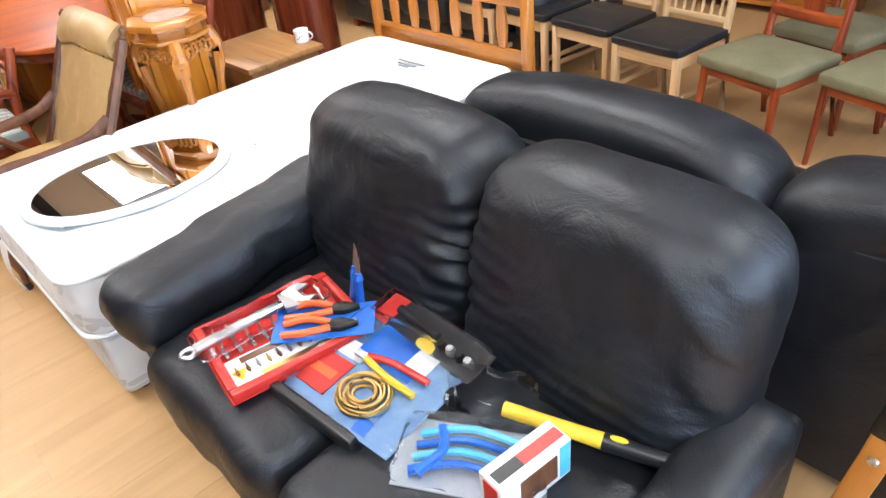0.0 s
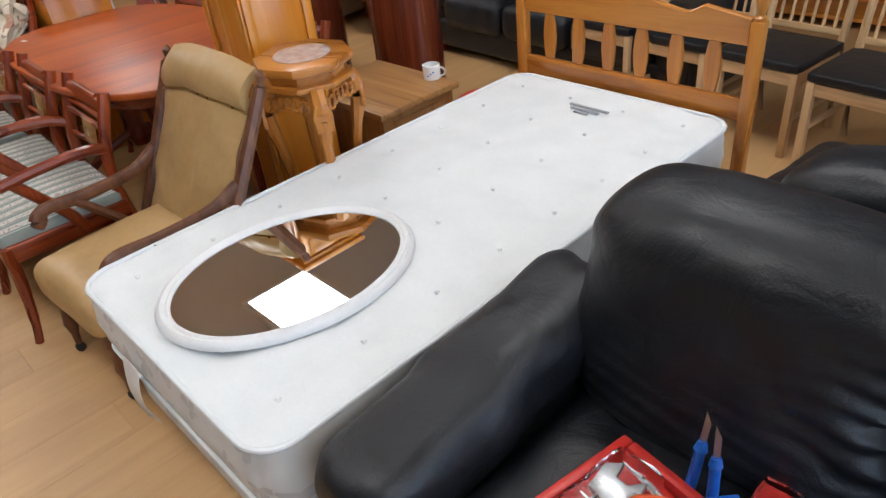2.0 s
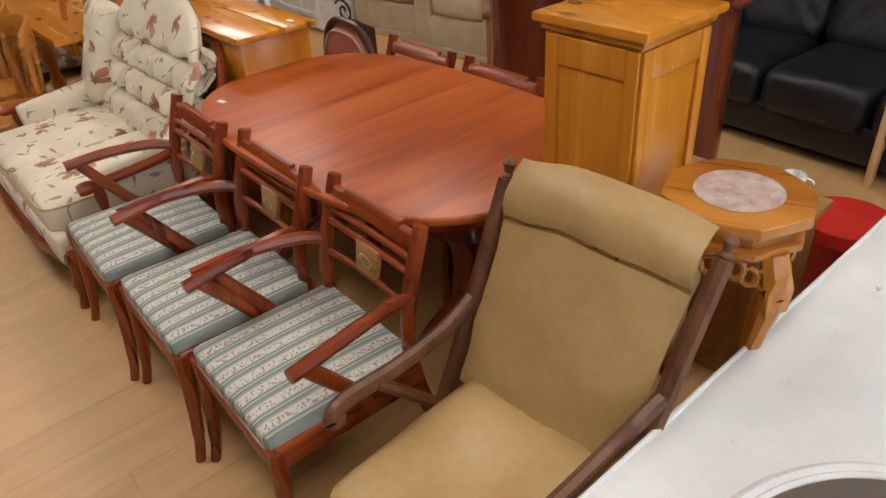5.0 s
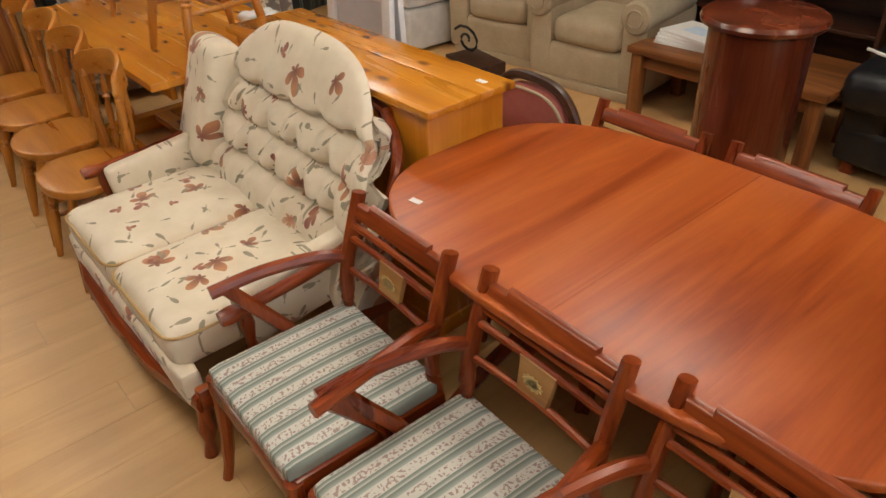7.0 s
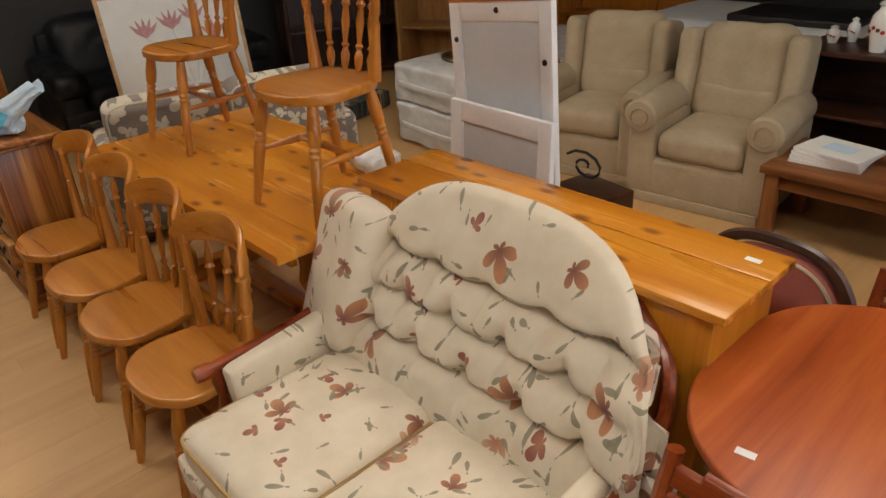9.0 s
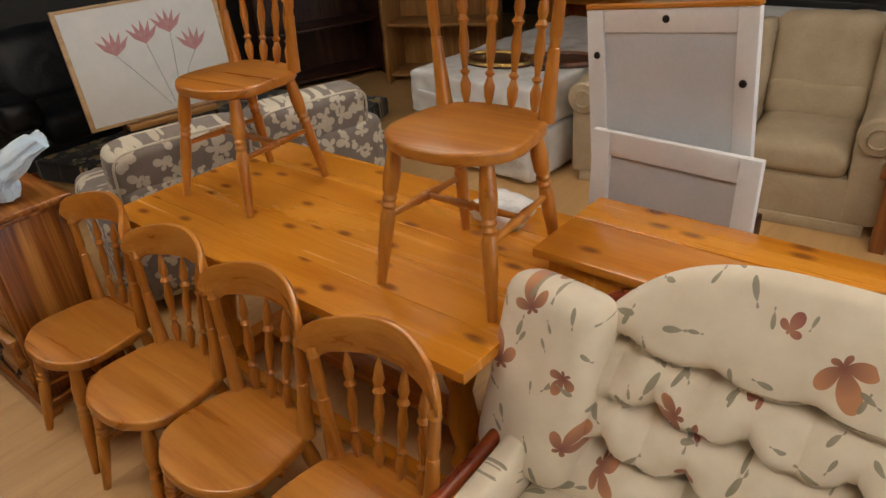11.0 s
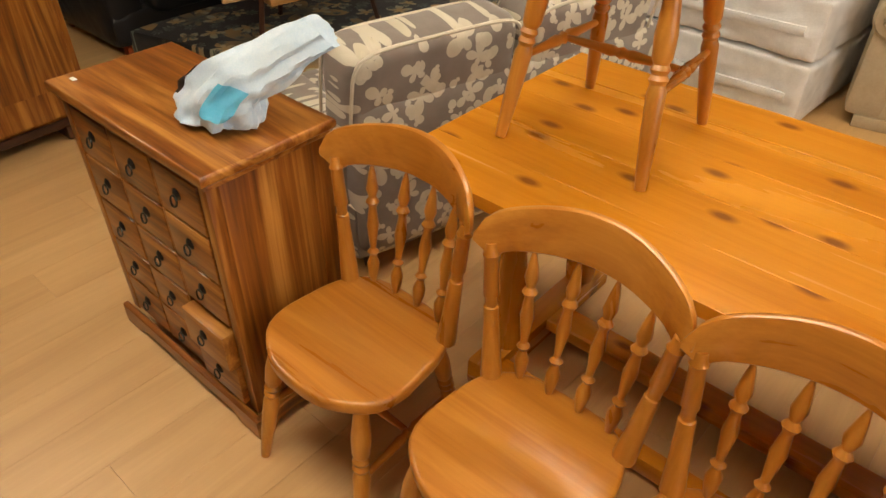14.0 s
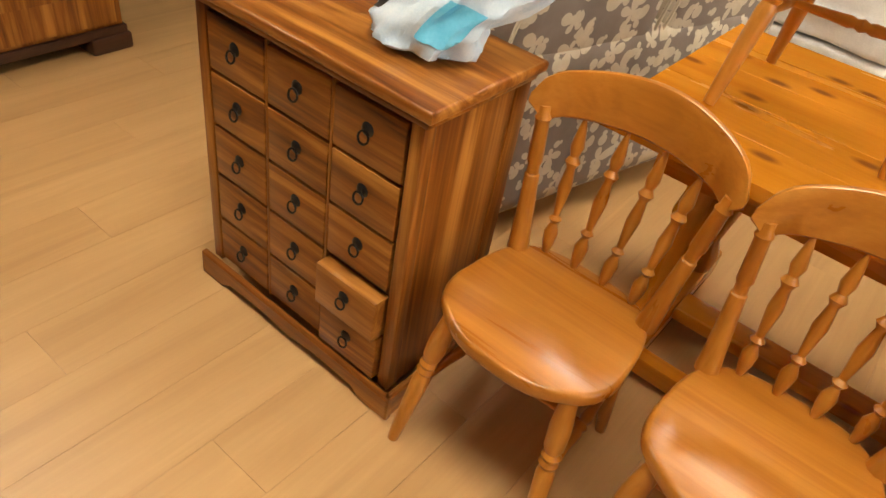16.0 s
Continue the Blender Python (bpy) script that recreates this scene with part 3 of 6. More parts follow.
# ---- black leather sofas ----
def leather_sofa(name, m, width, label, seats=2, depth=0.9, top=0.9, seat=0.4, arm=0.6, armw=0.24, wr=0.012, armr=0.0, drop=0.0, spread=0.0, fine=30):
    s = thing(name, m, label, "sofa")
    w, d = width / 2, depth / 2
    part("base", pad(-w + 0.01, w - 0.01, -d + 0.04, d - 0.05, 0.05, 0.26, 7, 10, 0.004), LEATHER, s)
    part("back_frame", pad(-w + armw * 0.6, w - armw * 0.6, d - 0.13, d, 0.06, top - 0.14, 7, 10, 0.004), LEATHER, s)
    left = armw
    for k in (-1, 1):
        armw = (armr or left) if k > 0 else left
        arm = arm - drop if k > 0 else arm
        part("arm", pad(min(k * w, k * (w - armw)), max(k * w, k * (w - armw)), -d + 0.05, d - 0.04, 0.06, arm - 0.06, 6, 12, 0.006), LEATHER, s)
        part("arm_pad", pad(min(k * (w + 0.02), k * (w - armw - 0.03)), max(k * (w + 0.02), k * (w - armw - 0.03)), -d - 0.01, d - 0.12, arm - 0.2, arm + 0.02, 4.2, 22, wr, 7, seed=k * 3.0, rot=(7, 0, 0)), LEATHER, s)
        for y in (-d + 0.1, d - 0.1):
            part("foot", box(k * (w - 0.1) - 0.03, k * (w - 0.1) + 0.03, y - 0.03, y + 0.03, 0, 0.06, 0.005), MAHOG[2], s)
    inner = w - left
    sw = (2 * w - left - (armr or left)) / seats
    for k in range(seats):
        a = -inner + k * sw
        part("seat_cushion", pad(a + 0.003, a + sw - 0.003, -d - 0.02, d - 0.22, 0.2, seat + 0.02, 4.5, 20, wr * 0.6, 6, 0.015, seed=k + 1.0), LEATHER, s)
        lo, hi = a - 0.015 - (spread if k == 0 else 0), a + sw + 0.015 + (spread if k == seats - 1 else 0)
        bc = pad(lo, hi, d - 0.36, d - 0.06, seat - 0.03, top, 4.0, fine, 0, 1, seed=k * 2 + 5)
        ca = (lo + hi) / 2
        for v in bc.verts:
            u, z = (v.co.x - ca) / ((hi - lo) / 2), v.co.z
            if fine > 30:
                inner_side = u if k == 0 else -u
                fan = z - seat - 0.3 + 0.25 * (1 - inner_side) * (z - seat - 0.3) * 4
                pull = math.exp(-(1 - min(1, inner_side)) / 0.22) * math.exp(-((z - seat - 0.26) / 0.16) ** 2)
                v.co.y += 0.02 * pull * math.sin(fan * 95 + 3 * noise.noise(Vector((u * 3, z * 5, k))))
                v.co.y += 0.03 * pull
                low = math.exp(-(z - seat) / 0.09) * 0.006
                v.co.y += low * math.sin(z * 160 + 4 * u)
            edge = abs(u) ** 3
            v.co.y += 0.10 * (z - seat) / (top - seat) - 0.035 * (1 - u * u)
            v.co.z -= 0.06 * edge * max(0, (z - seat)) / (top - seat)
            q = Vector((v.co.x * 3, v.co.y * 3, z * 9 + abs(u) * 3 + k))
            f = wr * (0.4 + 1.4 * edge)
            v.co.y += f * noise.noise(q) * 1.3
            v.co.z += f * 0.6 * noise.noise(q + Vector((9, 2, 1)))
        part("back_cushion", bc, LEATHER, s)
    return s


leather_sofa("black_leather_sofa", pose(-0.325, 1.27, 0), 1.59, "plump black leather two-seater sofa piled with tools", 2, 0.92, 0.915, 0.4, 0.58, 0.2, 0.016, 0.12, 0.1, 0.035, 64)
leather_sofa("black_leather_sofa", pose(0.22, 2.3, 0, 0, 0, 180), 2.25, "black leather sofa standing back to back with another", 2, 0.86, 0.86, 0.4, 0.55, 0.16)
leather_sofa("black_leather_sofa", pose(-2.9, 4.12, 0, 0, 0, -3), 2.1, "dark brown-black leather three-seater sofa behind the bed", 3, 0.9, 0.82, 0.42, 0.56)

# ---- tools on the sofa ----
SZ = 0.435


def pack(name, m, w, h, card, label, d=0.03, film=True):
    p = thing(name, m, label, "tool pack")
    part("card", box(-w / 2, w / 2, -h / 2, h / 2, 0, 0.004, 0.0015, 1), card, p)
    if film:
        part("blister", pad(-w * 0.42, w * 0.42, -h * 0.42, h * 0.42, 0.0045, d, 5, 6, 0.004, 20), CLEAR, p, "clear plastic blister")
    return p


p = pack("bit_set", pose(-0.605, 1.09, SZ + 0.006, 0, 0, 80), 0.39, 0.3, RED, "red-cased drill bit set in clear packaging", 0.03, False)
tray = B()
for k in (-1, 1):
    box(-0.19, 0.19, k * 0.14 - 0.012, k * 0.14 + 0.012, 0.0045, 0.034, 0.005, bm=tray)
    box(k * 0.18 - 0.012, k * 0.18 + 0.012, -0.127, 0.127, 0.0045, 0.033, 0.005, bm=tray)
part("tray", tray, RED, p)
part("label_card", box(-0.167, 0.16, -0.126, -0.01, 0.0045, 0.016, 0.001), PAPER, p, "printed card with bars of text")
part("printed_bar", box(-0.13, 0.12, -0.04, -0.018, 0.0162, 0.0172, 0), WALNUT, p)
part("printed_bar", box(-0.1, 0.14, -0.115, -0.095, 0.0162, 0.0172, 0), BRASS, p)
part("printed_mark", slab([(-0.165, -0.06), (-0.125, -0.06), (-0.145, -0.1)], 0.0163, 0.0174, 0), YELLOW, p)
for k in range(12):
    part("drill_bit", turned((-0.15 + k * 0.027, -0.085, 0.022), (-0.15 + k * 0.027, -0.05, 0.022), [(0, 0.003), (0.3, 0.006), (0.5, 0.004), (1, 0.002)], 6), (BRASS, WALNUT, STEEL)[k % 3], p)
for k in range(9):
    part("drill_bit", turned((-0.15 + k * 0.036, 0.0, 0.02), (-0.15 + k * 0.036, 0.11, 0.02), [(0, 0.005), (0.5, 0.006), (1, 0.002)], 6), STEEL, p)
sp = thing("adjustable_spanner", pose(-0.665, 1.045, SZ + 0.052, 0, 0, 85), "steel adjustable spanner in plastic bag", "spanner")
part("handle", box(-0.16, 0.09, -0.016, 0.016, 0, 0.014, 0.005), STEEL, sp)
part("jaw", slab([(0.08, -0.03), (0.13, -0.045), (0.17, -0.035), (0.14, -0.015), (0.14, 0.01), (0.175, 0.02), (0.15, 0.045), (0.09, 0.035)], 0, 0.016, 0.003), STEEL, sp)
part("ring_end", rod([(-0.175 + 0.017 * math.cos(a * 0.4), 0.017 * math.sin(a * 0.4), 0.007) for a in range(17)], 0.006), STEEL, sp)
part("bag", pad(-0.16, 0.2, -0.055, 0.05, -0.008, 0.03, 5, 16, 0.009, 18), CLEAR, sp, "crumpled clear plastic bag")
p = pack("pliers_set", pose(-0.53, 1.17, SZ + 0.042, 0, 0, 48), 0.26, 0.13, BLUE, "orange-handled pliers on blue backing card", 0.03, False)
for k in range(2):
    for s in (-1, 1):
        part("grip", rod(curve([(-0.1, -0.03 + k * 0.065 + s * 0.02, 0.014), (-0.04, -0.03 + k * 0.065 + s * 0.026, 0.02), (0.02, -0.03 + k * 0.065 + s * 0.01, 0.016)]), 0.009), ORANGE, p)
    part("jaws", slab([(0.01, -0.045 + k * 0.065), (0.05, -0.05 + k * 0.065), (0.09, -0.034 + k * 0.065), (0.09, -0.026 + k * 0.065), (0.05, -0.01 + k * 0.065), (0.01, -0.015 + k * 0.065)], 0.006, 0.022, 0.003), IRON, p)
for k in range(2):
    kn = thing("craft_knife", pose(-0.57 + 0.05 * k, 1.285 - 0.01 * k, SZ + 0.002, -14, 6 - 8 * k, 25), "blue craft knife in clear sleeve leaning on the cushion", "knife", "blue craft knives")
    part("handle", turned((0, 0, 0.002), (0, 0, 0.12), [(0, 0.008), (0.2, 0.011), (0.8, 0.01), (0.85, 0.013), (1, 0.009)]), BLUE, kn)
    part("blade", panel([(-0.006, 0.12), (0.006, 0.12), (0.006, 0.16), (-0.006, 0.185)], -0.001, 0.001, 0), STEEL, kn)
    part("sleeve", box(-0.016, 0.016, -0.0135, -0.0125, 0, 0.205, 0), CLEAR, kn)
p = pack("braided_cord_pack", pose(-0.3, 1.15, SZ + 0.01, 4, 0, 4), 0.36, 0.3, PACKBLUE, "packaged braided cord and cutters on blue card", 0.03, False)
part("tray", pad(-0.19, 0.1, -0.18, -0.148, -0.02, 0.026, 4, 8), BLACK, p, "black plastic case edge")
part("card_panel", box(-0.1, 0.08, 0.02, 0.145, 0.0045, 0.007, 0.001), BLUE, p, "bright blue printed panel")
for k in range(7):
    part("cord", rod([(0.02 + (0.07 - 0.007 * k) * math.cos(a * 0.35) + 0.004 * math.sin(k * 2.1), -0.06 + (0.06 - 0.006 * k) * math.sin(a * 0.35), 0.012 + 0.005 * (k % 3)) for a in range(19)], 0.0045, 6), BRASS, p, "golden braided cord")
part("card_header", box(-0.165, -0.065, -0.115, -0.01, 0.0045, 0.008, 0), RED, p)
part("printed_bar", box(-0.155, -0.08, -0.075, -0.05, 0.0085, 0.0095, 0), ORANGE, p)
part("label_card", box(-0.16, -0.06, 0.0, 0.05, 0.0045, 0.006, 0), PAPER, p)
part("label_card", box(0.035, 0.1, 0.06, 0.12, 0.0075, 0.009, 0), PAPER, p)
part("printed_bar", box(0.06, 0.1, -0.135, -0.105, 0.0045, 0.0065, 0), BLUE, p)
for s in (-1, 1):
    part("cutter_grip", rod(curve([(-0.05, 0.02 + s * 0.004, 0.022), (0.03, 0.02 + s * 0.02, 0.026), (0.125, 0.02 + s * 0.024, 0.02)]), 0.0095), (YELLOW, RED)[s > 0], p)
part("cutter_jaw", box(-0.09, -0.045, 0.01, 0.03, 0.012, 0.026, 0.004), STEEL, p)
part("blister", pad(-0.178, 0.178, -0.145, 0.145, 0.002, 0.042, 6, 8, 0.004, 16), CLEAR, p, "clear plastic blister")
p = pack("socket_set", pose(-0.29, 1.315, SZ + 0.03, 12, 0, -2), 0.36, 0.1, BLACK, "black socket set in clear wrapping", 0.03, False)
for k in range(4):
    part("socket", turned((0.06 + k * 0.03, -0.01, 0.005), (0.06 + k * 0.03, -0.01, 0.034), [(0, 0.013), (0.6, 0.013), (0.7, 0.01), (1, 0.01)], 10), (IRON, STEEL)[k % 2], p)
part("ratchet", turned((-0.12, 0.01, 0.015), (0.03, 0.0, 0.015), [(0, 0.012), (0.4, 0.01), (0.5, 0.006), (0.9, 0.007), (1, 0.014)]), BLACK, p)
part("header", box(-0.178, -0.12, -0.048, 0.048, 0.005, 0.007, 0), RED, p)
part("printed_mark", slab([(x * 0.03 + 0.02, y * 0.014 - 0.03) for x, y in ellipse(1, 1, 20)], 0.005, 0.008, 0), YELLOW, p)
part("blister", pad(-0.178, 0.178, -0.048, 0.048, 0.002, 0.042, 6, 8, 0.004, 18), CLEAR, p, "clear plastic wrapping")
p = pack("hacksaw_pack", pose(0.03, 1.13, SZ, 0, 0, 30), 0.31, 0.17, GREYPRINT, "blue tool in torn clear packaging", 0.03, False)
for k in range(4):
    part("tool_body", rod(curve([(-0.12, -0.055 + 0.03 * k, 0.016), (-0.02, -0.03 + 0.03 * k, 0.026), (0.1, -0.045 + 0.03 * k, 0.018)]), 0.009), (BLUE, SKYBLUE)[k % 2], p)
part("tool_grip", rod(curve([(-0.08, 0.06, 0.02), (-0.06, -0.01, 0.036), (-0.1, -0.06, 0.02)]), 0.011), BLUE, p)
part("blister", pad(-0.155, 0.155, -0.085, 0.085, 0.002, 0.05, 5, 14, 0.008, 14), CLEAR, p, "crumpled clear packaging")
bg = solo("plastic_bag", pad(-0.1, 0.1, -0.06, 0.06, 0, 0.07, 3, 18, 0.028, 14), CLEAR, pose(-0.03, 1.27, SZ, 0, 0, 25), "crumpled clear plastic bag on sofa seat", "bag")
hm = thing("sledge_hammer", pose(0.212, 1.315, SZ + 0.045, 0, 3, 20), "yellow and black long-handled hammer on sofa", "hammer")
part("shaft", turned((-0.21, 0, 0), (0.0, 0, 0), [(0, 0.017), (0.5, 0.016), (1, 0.018)]), YELLOW, hm, "yellow fibreglass shaft")
part("grip", turned((0.0, 0, 0), (0.26, 0, 0), [(0, 0.02), (0.1, 0.019), (0.5, 0.017), (0.9, 0.02), (1, 0.018)]), BLACK, hm, "black rubber grip")
part("grip_mark", slab([(x * 0.018 + 0.03, y * 0.007) for x, y in ellipse(1, 1, 16)], 0.014, 0.0205, 0), YELLOW, hm)
part("grip_mark", slab([(0.185, 0), (0.21, -0.008), (0.21, 0.008)], 0.012, 0.0205, 0), YELLOW, hm)
part("grip_mark", slab([(x * 0.014 + 0.23, y * 0.009) for x, y in ellipse(1, 1, 16)], 0.012, 0.021, 0), YELLOW, hm)
bx = thing("small_carton", pose(0.15, 1.155, SZ + 0.006, 0, 0, 84) @ Matrix.Scale(0.85, 4), "small white and red cardboard product box", "box")
part("carton", box(-0.105, 0.105, -0.036, 0.036, 0, 0.115, 0.002), PAPER, bx)
part("printed_band", box(-0.05, 0.06, -0.0385, -0.0365, 0.02, 0.095, 0), WALNUT, bx)
part("printed_band", box(0.07, 0.1, -0.0385, -0.0365, 0.01, 0.11, 0), SKYBLUE, bx)
part("printed_bar", box(-0.095, -0.02, -0.02, 0.012, 0.1152, 0.1165, 0), BLACK, bx)
part("printed_bar", box(-0.02, 0.1, -0.02, 0.012, 0.1152, 0.1168, 0), RED, bx)
part("printed_end", box(-0.1075, -0.1055, -0.025, 0.02, 0.01, 0.105, 0), RED, bx)

# ---- gold nursing chair ----
gc = thing("nursing_chair", pose(-2.435, 0.985, 0, 0, 0, 4), "gold satin reclining nursing chair with walnut frame", "chair")
part("seat", pad(-0.225, 0.225, -0.27, 0.26, 0.25, 0.4, 4.5, 18, 0.004, 5, 0.035), GOLD, gc, "gold satin seat")


def gold_back(u, v):
    x = (u - 0.5) * (0.47 + 0.04 * v)
    z = 0.38 + 0.52 * v + 0.045 * (1 - (2 * u - 1) ** 2) * v
    y = 0.2 + 0.28 * v - 0.025 * (1 - (2 * u - 1) ** 2)
    if v > 0.76:
        y -= 0.035 * math.sin(math.pi * (v - 0.76) / 0.24) ** 0.7
    y += 0.012 * noise.noise(Vector((x * 9, v * 5, 2))) + 0.006 * noise.noise(Vector((x * 22, v * 9, 5)))
    return (x, y, z)


part("backrest", sheet(gold_back, 20, 40, 0.04), GOLD, gc, "gold satin back with padded head roll")
tr = [Vector(gold_back(i / 24, 0.755)) + Vector((0, -0.004, 0)) for i in range(25)]
part("gimp_trim", rod(tr, 0.005, 6), BRASS, gc, "gold braid trim")
for s in (-1, 1):
    part("back_post", rod([(s * 0.262, 0.1, 0.2), (s * 0.265, 0.22, 0.4), (s * 0.285, 0.46, 0.845)], [0.026, 0.026, 0.022], 8), WALNUT, gc)
    part("finial", turned((s * 0.285, 0.46, 0.84), (s * 0.287, 0.478, 0.9), [(0, 0.012), (0.2, 0.016), (0.35, 0.01), (0.7, 0.017), (1, 0.004)]), WALNUT, gc)
    part("arm", rod(curve([(s * 0.272, 0.3, 0.57), (s * 0.265 - 0.02, 0.2, 0.515), (s * 0.26 - 0.025, 0.02, 0.505), (s * 0.26 - 0.025, -0.12, 0.515), (s * 0.26 - 0.025, -0.165, 0.49), (s * 0.26 - 0.025, -0.145, 0.468)], 25), 0.019, 8, flat=1.3), WALNUT, gc)
    part("arm_support", rod(curve([(s * 0.28, -0.03, 0.505), (s * 0.275, 0.03, 0.44), (s * 0.265, 0.12, 0.34)]), 0.017), WALNUT, gc)
    part("front_leg", turned((s * 0.19, -0.22, 0.27), (s * 0.2, -0.235, 0.035), [(0, 0.028), (0.2, 0.03), (0.3, 0.018), (0.6, 0.026), (0.8, 0.014), (1, 0.012)]), WALNUT, gc)
    part("castor", turned((s * 0.2 - 0.012, -0.235, 0.018), (s * 0.2 + 0.012, -0.235, 0.018), [(0, 0.016), (0.5, 0.018), (1, 0.016)]), BLACK, gc)
    part("rear_leg", rod([(s * 0.21, 0.24, 0.3), (s * 0.22, 0.34, 0.0)], [0.024, 0.018]), WALNUT, gc)


# ---- dining set ----
def dining_chair(m, arms, label):
    c = thing("dining_chair", m, label, "chair", "mahogany dining chairs")
    part("seat", pad(-0.225, 0.225, -0.25, 0.2, 0.385, 0.44, 5, 14, 0, 1, 0.012), STRIPE, c, "striped green-grey and cream drop-in seat")
    fr = B()
    box(-0.215, 0.215, -0.255, -0.23, 0.33, 0.395, 0.006, bm=fr)
    part("front_rail", fr, MAHOG[0], c)
    part("rear_rail", box(-0.19, 0.19, 0.19, 0.212, 0.33, 0.395, 0.006), MAHOG[0], c)
    for s in (-1, 1):
        part("side_rail", box(s * 0.225 - 0.012, s * 0.225 + 0.012, -0.235, 0.2, 0.33, 0.4, 0.006), MAHOG[1], c)
        part("front_leg", rod(curve([(s * 0.222, -0.235, 0.395), (s * 0.222, -0.24, 0.25), (s * 0.228, -0.262, 0.08), (s * 0.232, -0.28, 0.0)]), [0.024] * 4 + [0.022] * 4 + [0.019] * 4 + [0.016] * 7, 8), MAHOG[2], c)
        part("back_post", rod(curve([(s * 0.21, 0.3, 0.0), (s * 0.208, 0.23, 0.2), (s * 0.205, 0.19, 0.4), (s * 0.2, 0.2, 0.58), (s * 0.198, 0.265, 0.79)], 20), 0.018, 8, flat=1.25), MAHOG[2], c)
        if arms:
            part("arm", rod(curve([(s * 0.203, 0.205, 0.6), (s * 0.225, 0.12, 0.625), (s * 0.255, -0.03, 0.632), (s * 0.27, -0.175, 0.622)]), 0.017, 8, flat=1.2), MAHOG[1], c)
            part("arm_support", rod(curve([(s * 0.264, -0.13, 0.615), (s * 0.25, -0.07, 0.53), (s * 0.238, -0.0, 0.43), (s * 0.232, 0.03, 0.36)]), 0.016, 8, flat=1.3), MAHOG[2], c)

    def by(z):
        return 0.2 + 0.065 * max(0, (z - 0.58) / 0.21) ** 1.3
    tp = [(x, 0.765 + (0.012 if abs(x) < 0.13 else 0)) for x in [-0.185, -0.15, -0.131, -0.129, 0.129, 0.131, 0.15, 0.185]]
    top = panel([(0.185, 0.725), (-0.185, 0.725)] + tp, -0.011, 0.011, 0.005)
    for v in top.verts:
        v.co.y += by(v.co.z)
    part("top_rail", top, MAHOG[0], c)
    for k, (za, zb) in enumerate(((0.688, 0.712), (0.655, 0.672), (0.552, 0.578))):
        sag = 0.012 if k < 2 else 0.0
        pts = [(x, by((za + zb) / 2) + 0.012 * math.cos(x * 8), (za + zb) / 2 - sag * math.cos(x * 8)) for x in [-0.195 + 0.039 * i for i in range(11)]]
        part("cross_rail", rod(pts, 0.0105, 8), MAHOG[0], c)
    tab = panel([(-0.045, 0.572), (0.045, 0.572), (0.055, 0.658), (-0.055, 0.658)], -0.008, 0.008, 0.002)
    for v in tab.verts:
        v.co.y += by(v.co.z) + 0.01
    tb = part("tablet", tab, OAK[0], c, "inlaid tablet")
    fl = B()
    for k in range(12):
        a = 2 * math.pi * k / 12
        pts = []
        for q in range(8):
            t = 2 * math.pi * q / 8
            lx, lz = 0.014 + 0.012 * math.cos(t), 0.005 * math.sin(t)
            pts.append((1.25 * (lx * math.cos(a) - lz * math.sin(a)), 0.615 + 0.9 * (lx * math.sin(a) + lz * math.cos(a))))
        panel(pts, -0.0015, 0.0, 0, bm=fl)
    for v in fl.verts:
        v.co.y += by(0.615) + 0.0005
    part("inlay", fl, YELLOWISH, tb, "pale boxwood flower inlay")
    return c


YELLOWISH = wood("boxwood_inlay", (0.5, 0.35, 0.12), (0.6, 0.44, 0.18), (0.7, 0.52, 0.24), 0, 0.35)
c0 = dining_chair(pose(-3.02, 0.93, 0, 0, 0, -2), True, "mahogany carver dining chair with striped seat")
copy_thing(c0, pose(-3.515, 0.91, 0, 0, 0, -2))
copy_thing(c0, pose(-4.025, 0.9, 0, 0, 0, -2))
b0 = dining_chair(pose(-3.96, 1.885, 0, 0, 0, -1), False, "mahogany dining chair tucked under the table")
copy_thing(b0, pose(-3.475, 1.885, 0, 0, 0, -2))
copy_thing(b0, pose(-2.975, 1.885, 0, 0, 0, 2))

dt = thing("dining_table", pose(-3.55, 1.62, 0), "red-brown mahogany oval extending dining table", "table")
part("tabletop", slab(ellipse(0.785, 0.49, 72, 2.9), 0.715, 0.742, 0.008, 3), TABLE, dt, "polished cherry-red veneer top")
part("leaf_joint", box(-0.0015, 0.0015, -0.485, 0.485, 0.7415, 0.7424, 0), MAHOG[1], dt)
part("apron", slab(ellipse(0.71, 0.42, 72, 2.9), 0.65, 0.715, 0.004), MAHOG[0], dt)
for s in (-1, 1):
    part("pedestal", turned((s * 0.42, 0, 0.12), (s * 0.42, 0, 0.65), [(0, 0.05), (0.1, 0.07), (0.2, 0.045), (0.5, 0.06), (0.6, 0.08), (0.7, 0.05), (1, 0.06)]), MAHOG[2], dt)
    for k in (-1, 1):
        part("foot", rod(curve([(s * 0.42, k * 0.03, 0.2), (s * 0.43, k * 0.2, 0.13), (s * 0.45, k * 0.36, 0.02)]), 0.024), MAHOG[1], dt)
tag_price(pose(-4.13, 1.3, 0.7425, 0, 0, 8))

# ---- red balloon-back chair ----
rc = thing("upholstered_chair", pose(-4.4, 2.3, 0.0, 0, 0, 176) @ Matrix.Diagonal((1.2, 1.0, 0.97, 1.0)), "dark wood chair with dusky pink velvet back", "chair")


def arch(w, z0, z1, n=24):
    o = []
    for i in range(n + 1):
        u = -1 + 2 * i / n
        o.append((u * w, z0 + (z1 - z0) * (1 - abs(u) ** 3.2) ** 0.5))
    return o


